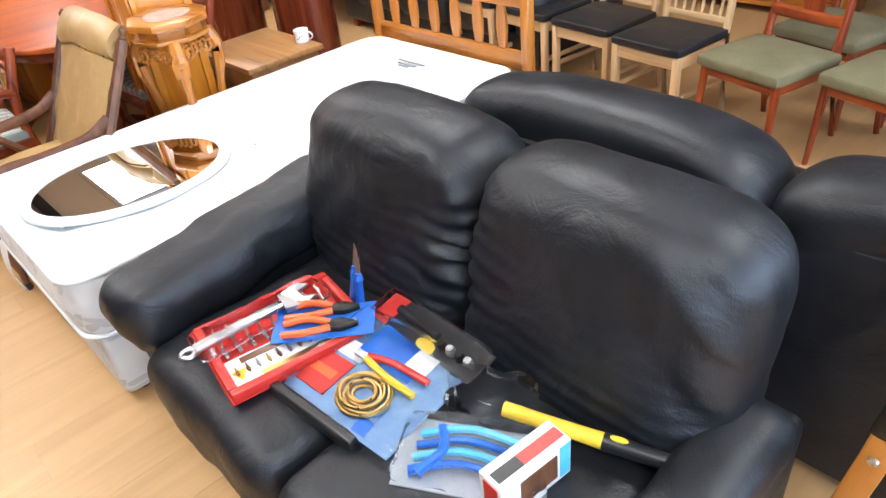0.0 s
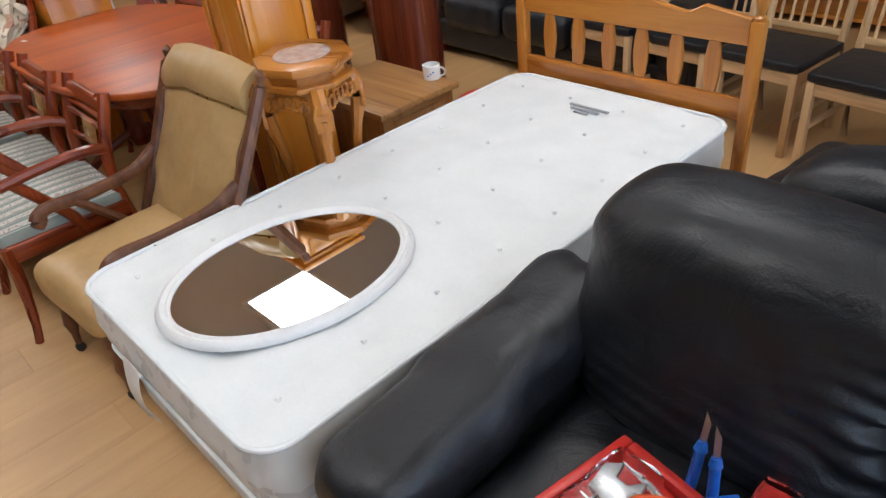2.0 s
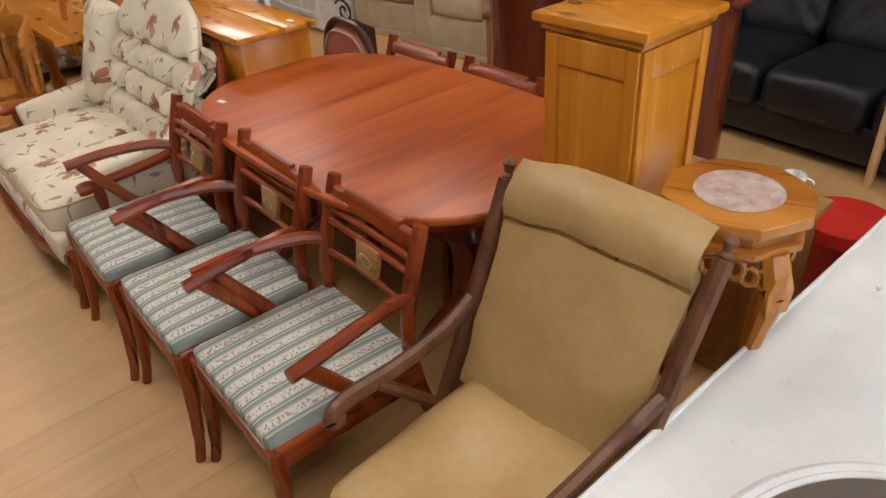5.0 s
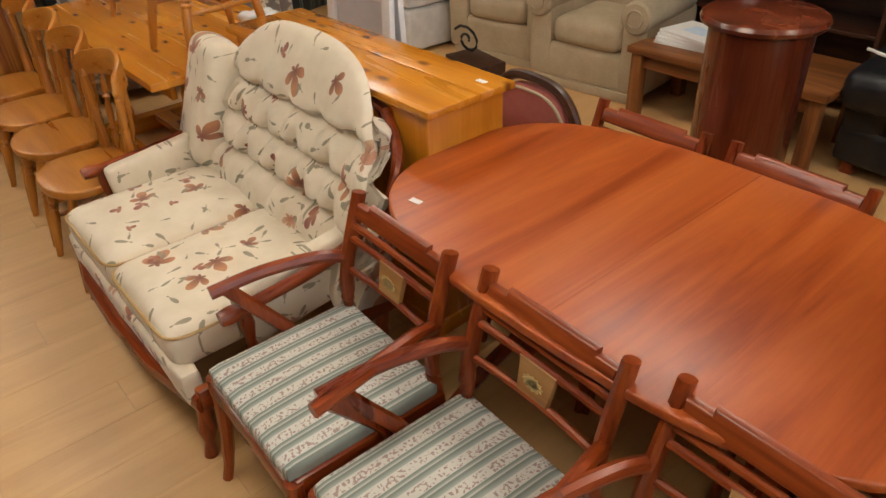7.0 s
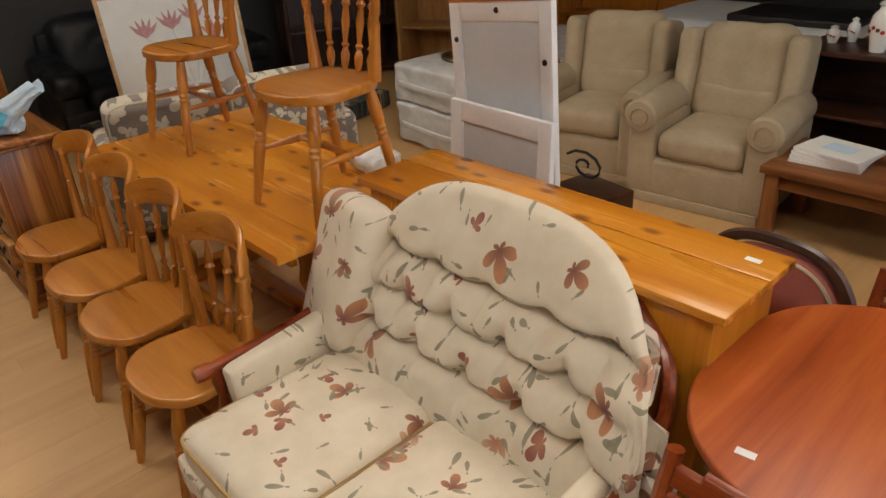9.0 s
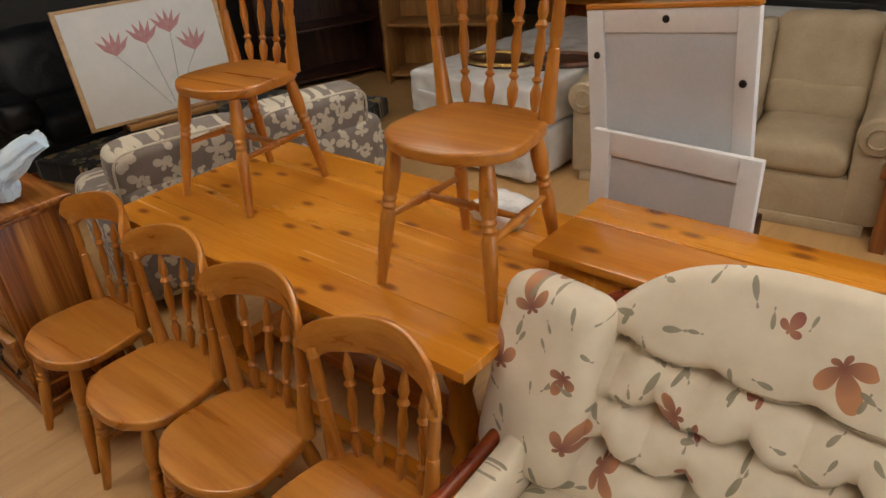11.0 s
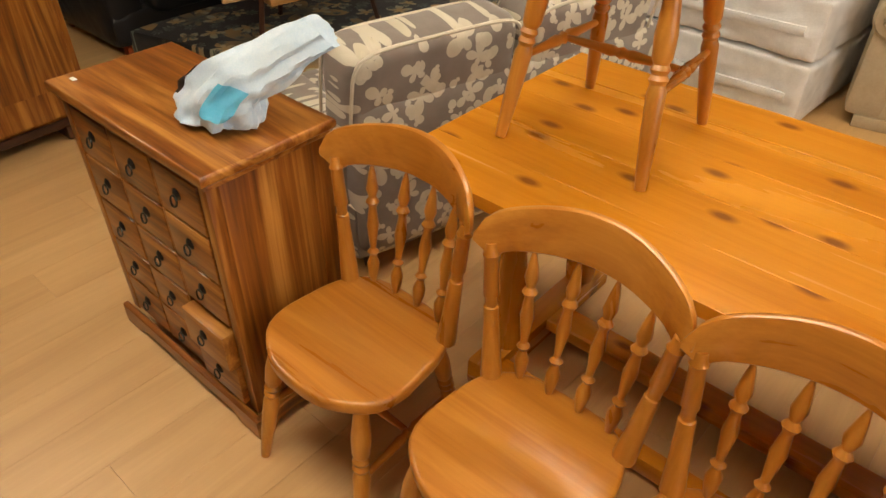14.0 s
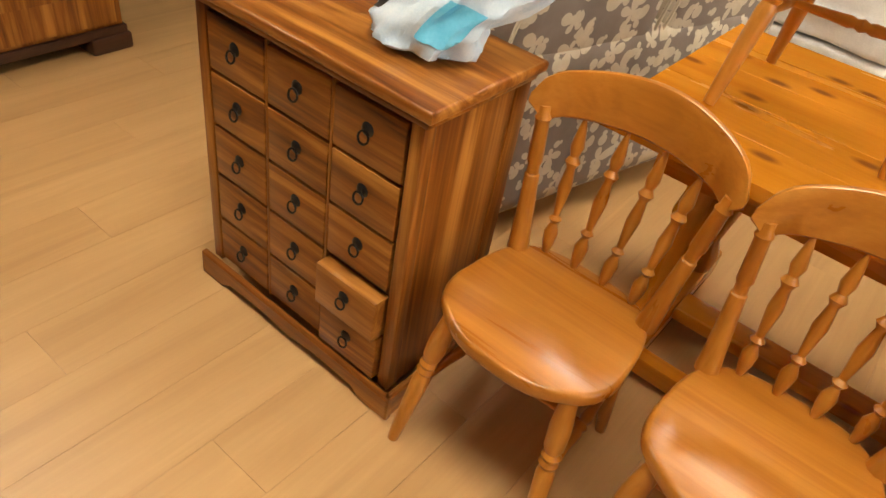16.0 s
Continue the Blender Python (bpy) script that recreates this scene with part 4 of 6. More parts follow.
part("back_pad", panel([(0.19, 0.45), (-0.19, 0.45)] + arch(0.19, 0.5, 0.81), 0.19, 0.24, 0.01), PINK, rc)
part("back_frame", rod([(-0.205, 0.21, 0.4)] + [(x * 1.08, 0.215, z + 0.02) for x, z in arch(0.19, 0.5, 0.82)] + [(0.205, 0.21, 0.4)], 0.019, 8), DARKWOOD[0], rc)
part("stud_trim", rod([(x * 0.97, 0.245, z) for x, z in arch(0.19, 0.5, 0.8)], 0.006, 6), BEIGE, rc, "pale braid trim")
part("seat", pad(-0.23, 0.23, -0.24, 0.2, 0.36, 0.46, 4.5, 10), PINK, rc)
for s in (-1, 1):
    part("front_leg", turned((s * 0.19, -0.2, 0.36), (s * 0.2, -0.22, 0), [(0, 0.028), (0.3, 0.03), (0.4, 0.018), (1, 0.014)]), DARKWOOD[2], rc)
    part("rear_leg", rod([(s * 0.195, 0.2, 0.42), (s * 0.2, 0.29, 0)], [0.02, 0.016]), DARKWOOD[2], rc)

# ---- long pine chest ----
pc = thing("pine_sideboard", pose(-4.95, 1.665, 0), "long low honey pine sideboard with plank top", "sideboard")
part("body", box(-0.63, 0.63, -0.16, 0.165, 0.0, 0.875, 0.005), PINE[2], pc)
for k, (a, b) in enumerate(((-0.185, 0.03), (0.034, 0.185))):
    part("top_plank", box(-0.665, 0.665, a, b, 0.876, 0.902, 0.005), PINE[0], pc)
part("plinth", box(-0.64, 0.64, -0.168, 0.17, 0.0, 0.07, 0.005), PINE[0], pc)
tag_price(pose(-4.36, 1.77, 0.903))


# ---- floral cottage sofa ----
fs = thing("cottage_sofa", pose(-4.93, 1.02, 0), "cream floral cottage sofa with dark wood frame", "sofa")
W = 0.56


def fback(u, v):
    a = 2 * u - 1
    hx = 0.6 * (1 - 0.02 * (1 - v))
    top = 0.4 + 0.64 * (1 - abs(a) ** 3.0) ** 0.5
    x = a * hx + 0.055
    z = 0.38 + (top - 0.38) * v
    y = 0.16 + 0.28 * (z - 0.38) / 0.64 - 0.09 * max(0.0, a - 0.5) ** 2 * 4
    y -= 0.06 * (max(0.0, 1 - abs(a) ** 6)) ** 0.5 * max(0.0, math.sin(math.pi * min(1, v * 0.96 + 0.04))) ** 0.35
    for zr, cols in ((0.56, 5), (0.68, 4), (0.8, 5)):
        for k in range(cols):
            bx = 0.05 - 0.1 * (cols - 1) + 0.2 * k
            dd = (x - bx) ** 2 + (z - zr) ** 2
            y += 0.04 * math.exp(-dd / 0.0016) + 0.018 * math.exp(-((z - zr) / 0.018) ** 2) * (0.35 + 0.65 * math.exp(-((x - bx) / 0.12) ** 2))
            if z < 0.78:
                y += 0.028 * math.exp(-((x - bx) / 0.02) ** 2) * math.exp(-((z - zr) / 0.1) ** 2)
    return (x, y, z)


part("back_cushion", sheet(fback, 70, 60, 0.06), FLORAL_XZ, fs, "buttoned cream floral back")
for k in range(2):
    part("seat_cushion", pad(-0.5 + k * 0.502, k * 0.502 - 0.002, -0.4, 0.22, 0.3, 0.45, 4.6, 22, 0.003, 5, 0.02), FLORAL_XY, fs, "cream floral seat cushion")
    x0 = -0.5 + k * 0.502
    pts = [(x0 + 0.25 + px, -0.09 + py, 0.425) for px, py in ellipse(0.25, 0.312, 40, 9)]
    part("piping", rod(pts + [pts[0]], 0.005, 6), GOLD, fs, "olive-gold piping")
for s in (-1, 1):
    if s < 0:
        part("wing", pad(-0.665, -0.38, 0.185, 0.345, 0.42, 0.93, 3.6, 18, 0.004, 5, rot=(-20, 0, -6)), FLORAL_XZ, fs, "padded floral wing")
    part("arm_pad", pad(s * 0.53 - 0.035, s * 0.53 + 0.035, -0.2, 0.24, 0.34, 0.555, 4.5, 12, 0.003, 6, rot=(6, 0, 0)), FLORAL_YZ, fs, "padded floral arm panel")
    part("arm", rod(curve([(s * 0.58, 0.34, 0.6), (s * 0.595, 0.1, 0.53), (s * 0.6, -0.15, 0.51), (s * 0.6, -0.27, 0.505)]), [0.02] * 12 + [0.027] * 2 + [0.022], 10), MAHOG[1], fs)
    part("arm_post", turned((s * 0.6, -0.2, 0.28), (s * 0.6, -0.2, 0.5), [(0, 0.022), (0.3, 0.026), (0.5, 0.014), (0.8, 0.024), (1, 0.018)]), MAHOG[2], fs)
    part("back_post", rod(curve([(s * 0.56, 0.2, 0.25), (s * 0.59, 0.3, 0.55), (s * 0.56, 0.4, 0.74), (s * 0.42, 0.47, 0.84)]), 0.02), MAHOG[2], fs)
    for y in (-0.36, 0.3):
        part("leg", turned((s * 0.54, y, 0.24), (s * 0.545, y - 0.03, 0), [(0, 0.026), (0.4, 0.024), (0.55, 0.03), (0.75, 0.016), (1, 0.022)]), MAHOG[2], fs)
    part("side_rail", box(s * 0.56 - 0.018, s * 0.56 + 0.018, -0.38, 0.34, 0.2, 0.28, 0.008), MAHOG[1], fs)
part("seat_front", pad(-0.54, 0.54, -0.41, -0.34, 0.2, 0.33, 4.5, 12), FLORAL_XZ, fs)
part("front_rail", rod([(-0.56, -0.37, 0.22), (-0.3, -0.42, 0.22), (0, -0.43, 0.22), (0.3, -0.42, 0.22), (0.56, -0.37, 0.22)], 0.024, 8, flat=1.6), MAHOG[0], fs)
part("back_hoop", rod(curve([(-0.42, 0.47, 0.84), (0, 0.5, 0.88), (0.42, 0.47, 0.84)]), 0.018), MAHOG[0], fs)
for k in range(7):
    x = -0.39 + 0.13 * k
    part("spindle", rod([(x, 0.3, 0.25), (x, 0.48, 0.86)], 0.01, 6), MAHOG[2], fs)
part("rear_rail", box(-0.56, 0.56, 0.28, 0.31, 0.2, 0.28, 0.006), MAHOG[0], fs)


# ---- windsor kitchen chairs ----
LEGP = [(0, 0.013), (0.06, 0.0145), (0.3, 0.019), (0.52, 0.021), (0.56, 0.0165), (0.585, 0.0215), (0.61, 0.0165), (0.635, 0.0215), (0.66, 0.0165), (0.69, 0.022), (0.8, 0.024), (1, 0.017)]
SPINP = [(0, 0.008), (0.1, 0.012), (0.17, 0.013), (0.24, 0.0085), (0.27, 0.0125), (0.3, 0.0085), (0.5, 0.0125), (0.64, 0.0095), (0.68, 0.0135), (0.72, 0.0095), (0.78, 0.0125), (0.9, 0.009), (1, 0.005)]


def windsor(m, label):
    c = thing("kitchen_chair", m, label, "chair", "honey beech kitchen chairs")
    o = []
    for i in range(48):
        a = 2 * math.pi * i / 48
        x, y = math.cos(a), math.sin(a)
        p = 3.2
        r = 1 / (abs(x) ** p + abs(y) ** p) ** (1 / p)
        X, Y = x * r * 0.205, y * r * 0.19
        if Y < -0.05:
            X *= 1.0 + 0.04 * (-Y - 0.05) / 0.14
            Y += 0.022 * min(1, (abs(X) / 0.2)) ** 2 * 0.8 - 0.006
            Y += 0.012 * math.exp(-((abs(X) - 0.15) / 0.05) ** 2)
        else:
            X *= 1.0 - 0.1 * (Y + 0.05) / 0.24
        o.append((X, Y - 0.005))
    st = slab(o, 0.402, 0.438, 0.01, 3)
    part("seat", st, BEECH[0], c, "saddled solid seat")
    for s in (-1, 1):
        part("front_leg", turned((s * 0.19, -0.205, 0), (s * 0.145, -0.13, 0.405), LEGP), BEECH[2], c)
        part("rear_leg", turned((s * 0.165, 0.19, 0), (s * 0.13, 0.125, 0.405), LEGP), BEECH[2], c)
        part("side_stretcher", turned((s * 0.168, -0.17, 0.2), (s * 0.148, 0.158, 0.2), [(0, 0.008), (0.3, 0.011), (0.42, 0.015), (0.46, 0.011), (0.5, 0.016), (0.54, 0.011), (0.58, 0.015), (0.7, 0.011), (1, 0.008)]), BEECH[1], c)
    part("cross_stretcher", turned((-0.162, 0, 0.2), (0.162, 0, 0.2), [(0, 0.008), (0.3, 0.011), (0.42, 0.014), (0.46, 0.01), (0.5, 0.015), (0.54, 0.01), (0.58, 0.014), (0.7, 0.011), (1, 0.008)]), BEECH[0], c)

    def crest(x):
        return 0.225 - 0.1 * (x / 0.228) ** 2
    rings = []
    N = 28
    for i in range(N + 1):
        u = -1 + 2 * i / N
        x = 0.228 * u
        zt = 0.878 - 0.04 * u * u - 0.06 * max(0, abs(u) - 0.8) ** 2 * 12
        zb = 0.762 - 0.012 * u * u + 0.012 * (abs(u) > 0.9) - 0.02 * math.exp(-((abs(u) - 0.86) / 0.06) ** 2)
        if abs(u) == 1:
            zt, zb = zt - 0.012, zb + 0.012
        y = crest(x)
        h = 0.0125 if abs(u) < 1 else 0.006
        rings.append([(x, y - h, zb + 0.006), (x, y - h * 0.5, zb), (x, y + h * 0.5, zb), (x, y + h, zb + 0.006), (x, y + h, zt - 0.012), (x, y + h * 0.6, zt - 0.002), (x, y, zt), (x, y - h * 0.6, zt - 0.002), (x, y - h, zt - 0.012)])
    part("crest_rail", loops(rings), BEECH[0], c, "curved crest rail")
    for s in (-1, 1):
        p, q = Vector((s * 0.165, 0.125, 0.43)), Vector((s * 0.2, crest(0.2) - 0.005, 0.775))
        part("back_post", rod([p, p.lerp(q, 0.2), p.lerp(q, 0.45), p.lerp(q, 0.55), p.lerp(q, 0.56), p.lerp(q, 0.62), p.lerp(q, 0.64), p.lerp(q, 0.9), p.lerp(q, 0.92), p.lerp(q, 0.95), q],
                              [0.025, 0.021, 0.017, 0.0165, 0.0135, 0.0135, 0.017, 0.015, 0.018, 0.013, 0.013], 10), BEECH[2], c)
    for k in range(4):
        u = -0.6 + 0.4 * k
        part("spindle", turned((u * 0.185, 0.16 - 0.01 * u * u, 0.432), (u * 0.215, crest(u * 0.215), 0.772), [(t, 0.0115 + (q - 0.0105) * 1.9) for t, q in SPINP], 10), BEECH[2], c)
    return c


w0 = windsor(pose(-7.106, 0.845, 0), "honey beech spindle-back kitchen chair on the floor")
copy_thing(w0, pose(-6.628, 0.835, 0, 0, 0, 1))
copy_thing(w0, pose(-6.195, 0.83, 0, 0, 0, -1))
copy_thing(w0, pose(-5.73, 0.82, 0, 0, 0, 1))
for m in (pose(-6.912, 1.555, 0.762, 0, 0, 2), pose(-5.828, 1.505, 0.762, 0, 0, 3)):
    tagged(copy_thing(w0, m), label="honey beech kitchen chair standing on the pine table", group="chairs on the table")

pt = thing("pine_table", pose(-6.4, 1.54, 0), "honey pine trestle dining table with knotty top", "table")
for k in range(5):
    part("top_plank", box(-0.84, 0.84, -0.44 + 0.168 * k + 0.0004, -0.272 + 0.168 * k - 0.0004, 0.728, 0.76, 0.0009, 1), PINE[0], pt)
part("apron", box(-0.72, 0.72, -0.33, -0.305, 0.63, 0.727, 0.003), PINE[0], pt)
part("apron", box(-0.72, 0.72, 0.305, 0.33, 0.63, 0.727, 0.003), PINE[0], pt)
for s in (-1, 1):
    for y in (-0.2, 0.2):
        part("leg", turned((s * 0.62, y, 0.1), (s * 0.62, y, 0.66), [(0, 0.045), (0.1, 0.05), (0.2, 0.03), (0.4, 0.05), (0.6, 0.035), (0.7, 0.05), (0.8, 0.04), (1, 0.045)], 14), PINE[2], pt)
    part("foot", box(s * 0.62 - 0.04, s * 0.62 + 0.04, -0.34, 0.34, 0.0, 0.1, 0.012), PINE[1], pt)
    part("bearer", box(s * 0.62 - 0.035, s * 0.62 + 0.035, -0.3, 0.3, 0.66, 0.727, 0.005), PINE[1], pt)
part("stretcher", box(-0.58, 0.58, -0.05, 0.05, 0.06, 0.1, 0.006), PINE[0], pt)
part("front_stretcher", box(-0.58, 0.58, -0.3, -0.25, 0.03, 0.09, 0.006), PINE[0], pt)
solo("crumpled_wrap", pad(-0.09, 0.09, -0.08, 0.08, 0, 0.07, 3, 12, 0.02, 16), FILM, pose(-5.93, 1.8, 0.76), "crumpled white plastic wrap on the pine table", "packaging")

# ---- chest of drawers ----
cd = thing("chest_of_drawers", pose(-7.698, 0.853, 0), "sheesham wood chest of fifteen small drawers", "chest of drawers")
CW, CD = 0.328, 0.165
part("top", slab([(-CW - 0.025, -CD - 0.022), (CW + 0.025, -CD - 0.022), (CW + 0.025, CD + 0.015), (-CW - 0.025, CD + 0.015)], 0.815, 0.843, 0.009, 3), ROSE[0], cd)
part("top_moulding", box(-CW - 0.012, CW + 0.012, -CD - 0.01, CD + 0.008, 0.797, 0.8145, 0.006), ROSE[0], cd)
part("side_panel", box(CW - 0.02, CW, -CD, CD, 0.07, 0.797, 0.003), ROSE[2], cd)
part("side_panel", box(-CW, -CW + 0.02, -CD, CD, 0.07, 0.797, 0.003), ROSE[2], cd)
part("back_panel", box(-CW + 0.02, CW - 0.02, CD - 0.015, CD, 0.07, 0.797, 0.002), ROSE[2], cd)
for s in (-1, 1):
    part("corner_post", box(s * (CW - 0.014) - 0.016, s * (CW - 0.014) + 0.016, -CD - 0.004, -CD + 0.03, 0.07, 0.796, 0.003), ROSE[2], cd)
    part("rear_post", box(s * CW - 0.004, s * CW + 0.004, CD - 0.05, CD + 0.002, 0.07, 0.796, 0.002), ROSE[2], cd)
pl = [(-CW - 0.03, 0), (-CW + 0.06, 0), (-CW + 0.09, 0.025), (-0.1, 0.03), (0, 0.018), (0.1, 0.03), (CW - 0.09, 0.025), (CW - 0.06, 0), (CW + 0.03, 0), (CW + 0.03, 0.075), (-CW - 0.03, 0.075)]
part("plinth", panel(pl, -CD - 0.03, -CD - 0.008), ROSE[0], cd)
sp_ = panel([(x * 0.52, z) for x, z in pl], -0.01, 0.01)
bmesh.ops.rotate(sp_, cent=(0, 0, 0), matrix=Matrix.Rotation(radians(90), 3, "Z"), verts=sp_.verts)
part("side_plinth", sp_, ROSE[1], cd, at=pose(CW + 0.018, 0.0, 0))
cols, rows_ = 3, 5
cw, rh = (2 * CW - 0.064) / cols, (0.79 - 0.085) / rows_
part("carcass", box(-CW + 0.021, CW - 0.021, -CD + 0.008, CD - 0.016, 0.075, 0.795, 0), DARKWOOD[0], cd)
for i in range(cols + 1):
    x = -CW + 0.032 + i * cw
    if 0 < i < cols:
        part("divider", box(x - 0.004, x + 0.004, -CD - 0.003, -CD + 0.01, 0.08, 0.795, 0.001), ROSE[2], cd)
for j in range(rows_):
    for i in range(cols):
        x, z = -CW + 0.032 + (i + 0.5) * cw, 0.085 + (j + 0.5) * rh
        out = 0.03 if (i, j) == (2, 1) else (0.012 if (i, j) == (2, 0) else 0.0)
        dr = part("drawer", box(x - cw / 2 + 0.006, x + cw / 2 - 0.006, -CD - 0.005 - out, -CD + 0.012, z - rh / 2 + 0.004, z + rh / 2 - 0.004 - (0.012 if out > 0.02 else 0), 0.003), ROSE[0], cd)
        y = -CD - 0.006 - out
        part("ring_plate", turned((x, y, z + 0.012), (x, y - 0.007, z + 0.012), [(0, 0.016), (0.5, 0.013), (1, 0.006)], 12), IRON, dr, "black iron rosette")
        part("ring_pull", rod([(x + 0.013 * math.sin(a * math.pi / 8), y - 0.008 - 0.003 * (1 - math.cos(a * math.pi / 8)), z - 0.002 + 0.013 * math.cos(a * math.pi / 8)) for a in range(17)], 0.0026, 6), IRON, dr, "iron ring pull")
tag_price(pose(-8.0, 0.72, 0.8435), 0.012)
# carrier bag
cb = thing("carrier_bag", pose(-7.53, 0.835, 0.843, 0, 0, 5), "crumpled pale blue plastic carrier bag", "bag")


def bagshape(u, v):
    a = 2 * math.pi * u
    fold = 1 + 0.28 * noise.noise(Vector((math.cos(a) * 2.2, math.sin(a) * 2.2, v * 4))) + 0.15 * noise.noise(Vector((math.cos(a) * 6, math.sin(a) * 6, v * 9)))
    r = (0.085 + 0.02 * math.sin(3 * v)) * fold * (1 - 0.35 * v) * min(1, v * 9 + 0.35)
    lean = 0.24 * v * v
    return (r * 1.25 * math.cos(a) + lean * 0.9, r * (0.85 - 0.45 * v) * math.sin(a) + lean * 0.5, 0.002 + 0.23 * v * (1 - 0.1 * math.cos(a * 2)))


part("film", sheet(bagshape, 64, 36), PALEBLUE, cb, "crinkled pale blue film")
part("black_print", sheet(lambda u, v: tuple(Vector(bagshape(0.52 + 0.1 * u, 0.28 + 0.28 * v)) * 1.0 + Vector((-0.003, -0.002, 0))), 12, 8), BLACK, cb, "black printed patch")
part("blue_print", sheet(lambda u, v: tuple(Vector(bagshape(0.78 + 0.12 * u, 0.2 + 0.3 * v)) + Vector((0.002, -0.004, 0))), 12, 8), SKYBLUE, cb, "sky-blue printed patch")


# ---- beside the bed ----
tp = thing("tall_cabinet", pose(-2.69, 1.8, 0) @ Matrix.Diagonal((1.0, 1.0, 1.07, 1.0)), "tall narrow honey pine pedestal cabinet", "cabinet")
part("body", box(-0.14, 0.14, -0.14, 0.14, 0.0, 1.08, 0.004), PINE[2], tp)
part("top", slab([(-0.17, -0.17), (0.17, -0.17), (0.17, 0.17), (-0.17, 0.17)], 1.095, 1.12, 0.008), PINE[0], tp)
part("moulding", box(-0.155, 0.155, -0.155, 0.155, 1.078, 1.096, 0.006), PINE[0], tp)
for a in range(4):
    pn = B()
    for s in (-1, 1):
        box(s * 0.122 - 0.018, s * 0.122 + 0.018, -0.15, -0.14, 0.02, 1.07, 0.003, bm=pn)
    box(-0.104, 0.104, -0.149, -0.14, 1.0, 1.07, 0.003, bm=pn)
    box(-0.104, 0.104, -0.149, -0.14, 0.02, 0.1, 0.003, bm=pn)
    bmesh.ops.rotate(pn, cent=(0, 0, 0), matrix=Matrix.Rotation(a * math.pi / 2, 3, "Z"), verts=pn.verts)
    part("panel_frame", pn, PINE[2], tp)

st = thing("plant_stand", pose(-2.29, 1.705, 0, 0, 0, 22), "octagonal carved wooden plant stand with marble inset", "stand")
octo = [(math.cos(math.pi / 4 * k + 0.39), math.sin(math.pi / 4 * k + 0.39)) for k in range(8)]
part("top", slab([(x * 0.175, y * 0.175) for x, y in octo], 0.835, 0.865, 0.006), BEECH[0], st)
part("inset", slab(ellipse(0.1, 0.1, 40), 0.8655, 0.868, 0.001, 1), MARBLE, st, "mottled pink marble inset")
part("frieze", slab([(x * 0.14, y * 0.14) for x, y in octo], 0.79, 0.8345, 0.004), BEECH[0], st)
part("moulding", slab([(x * 0.165, y * 0.165) for x, y in octo], 0.775, 0.795, 0.005), BEECH[0], st)
for k in range(4):
    a = math.pi / 2 * k + math.pi / 4
    c, s = math.cos(a), math.sin(a)
    part("cabriole_leg", rod(curve([(0.14 * c, 0.14 * s, 0.78), (0.165 * c, 0.165 * s, 0.68), (0.13 * c, 0.13 * s, 0.45), (0.13 * c, 0.13 * s, 0.15), (0.16 * c, 0.16 * s, 0.02)], 20), [0.03, 0.032, 0.026, 0.02, 0.017, 0.015, 0.016, 0.022], 8), BEECH[2], st)
    fz = B()
    for j in range(-3, 4):
        zz = 0.735 - 0.006 * j * j * 0 - 0.02 * (abs(j) == 3)
        rod([(0.018 * math.cos(q * 0.7854) + 0.03 * j, 0, 0.735 + 0.024 * math.sin(q * 0.7854) - 0.012 * (abs(j) > 1)) for q in range(9)], 0.0075, 6, bm=fz)
    bmesh.ops.translate(fz, vec=(0, -0.125, 0), verts=fz.verts)
    bmesh.ops.rotate(fz, cent=(0, 0, 0), matrix=Matrix.Rotation(math.pi / 2 * k, 3, "Z"), verts=fz.verts)
    part("fretwork", fz, BEECH[0], st, "pierced carved fretwork")
    part("bracket", slab([(-0.03, 0), (0.03, 0), (0.035, 0.06), (0.02, 0.1), (-0.02, 0.1), (-0.035, 0.06)], 0, 0.014, 0.003), BEECH[2], st,
         at=Matrix.Rotation(a, 4, "Z") @ pose(0.172, 0, 0.64, 90, 0, 90))

sc = thing("bedside_cabinet", pose(-2.6, 2.25, 0), "golden oak bedside cabinet with a mug on top", "cabinet")
part("body", box(-0.25, 0.25, -0.2, 0.2, 0.03, 0.48, 0.004), OAK[2], sc)
part("top", box(-0.275, 0.275, -0.225, 0.22, 0.48, 0.51, 0.006), OAK[0], sc)
part("side_panel", box(0.25, 0.256, -0.15, 0.15, 0.1, 0.45, 0.004), OAK[2], sc)
part("plinth", box(-0.26, 0.26, -0.21, 0.21, 0.0, 0.06, 0.004), OAK[0], sc)
mg = thing("mug", pose(-2.45, 2.43, 0.51, 0, 0, 30) @ Matrix.Diagonal((1.0, 1.0, 0.75, 1.0)), "white china mug with blue dots", "mug")
part("cup", turned((0, 0, 0), (0, 0, 0.085), [(0, 0.034), (0.05, 0.038), (0.98, 0.039), (1, 0.037), (1.0, 0.034), (0.1, 0.032), (0.09, 0.0005)], 24), CHINA, mg)
part("handle", rod([(0.036 + 0.026 * math.sin(a * 0.39), 0, 0.043 + 0.026 * math.cos(a * 0.39)) for a in range(9)], 0.005), CHINA, mg)
for k in range(3):
    part("dot", turned((-0.005 + 0.012 * k, -0.0385, 0.03 + 0.012 * k), (-0.005 + 0.012 * k, -0.0402, 0.03 + 0.012 * k), [(0, 0.005), (1, 0.004)], 8), BLUE, mg)
solo("red_tub", turned((0, 0, 0), (0, 0, 0.36), [(0, 0.12), (0.05, 0.13), (0.85, 0.15), (0.87, 0.155), (1, 0.15), (1.0, 0.0005)], 28), RED, pose(-2.33, 2.66, 0), "red plastic tub with lid beside headboard", "tub")


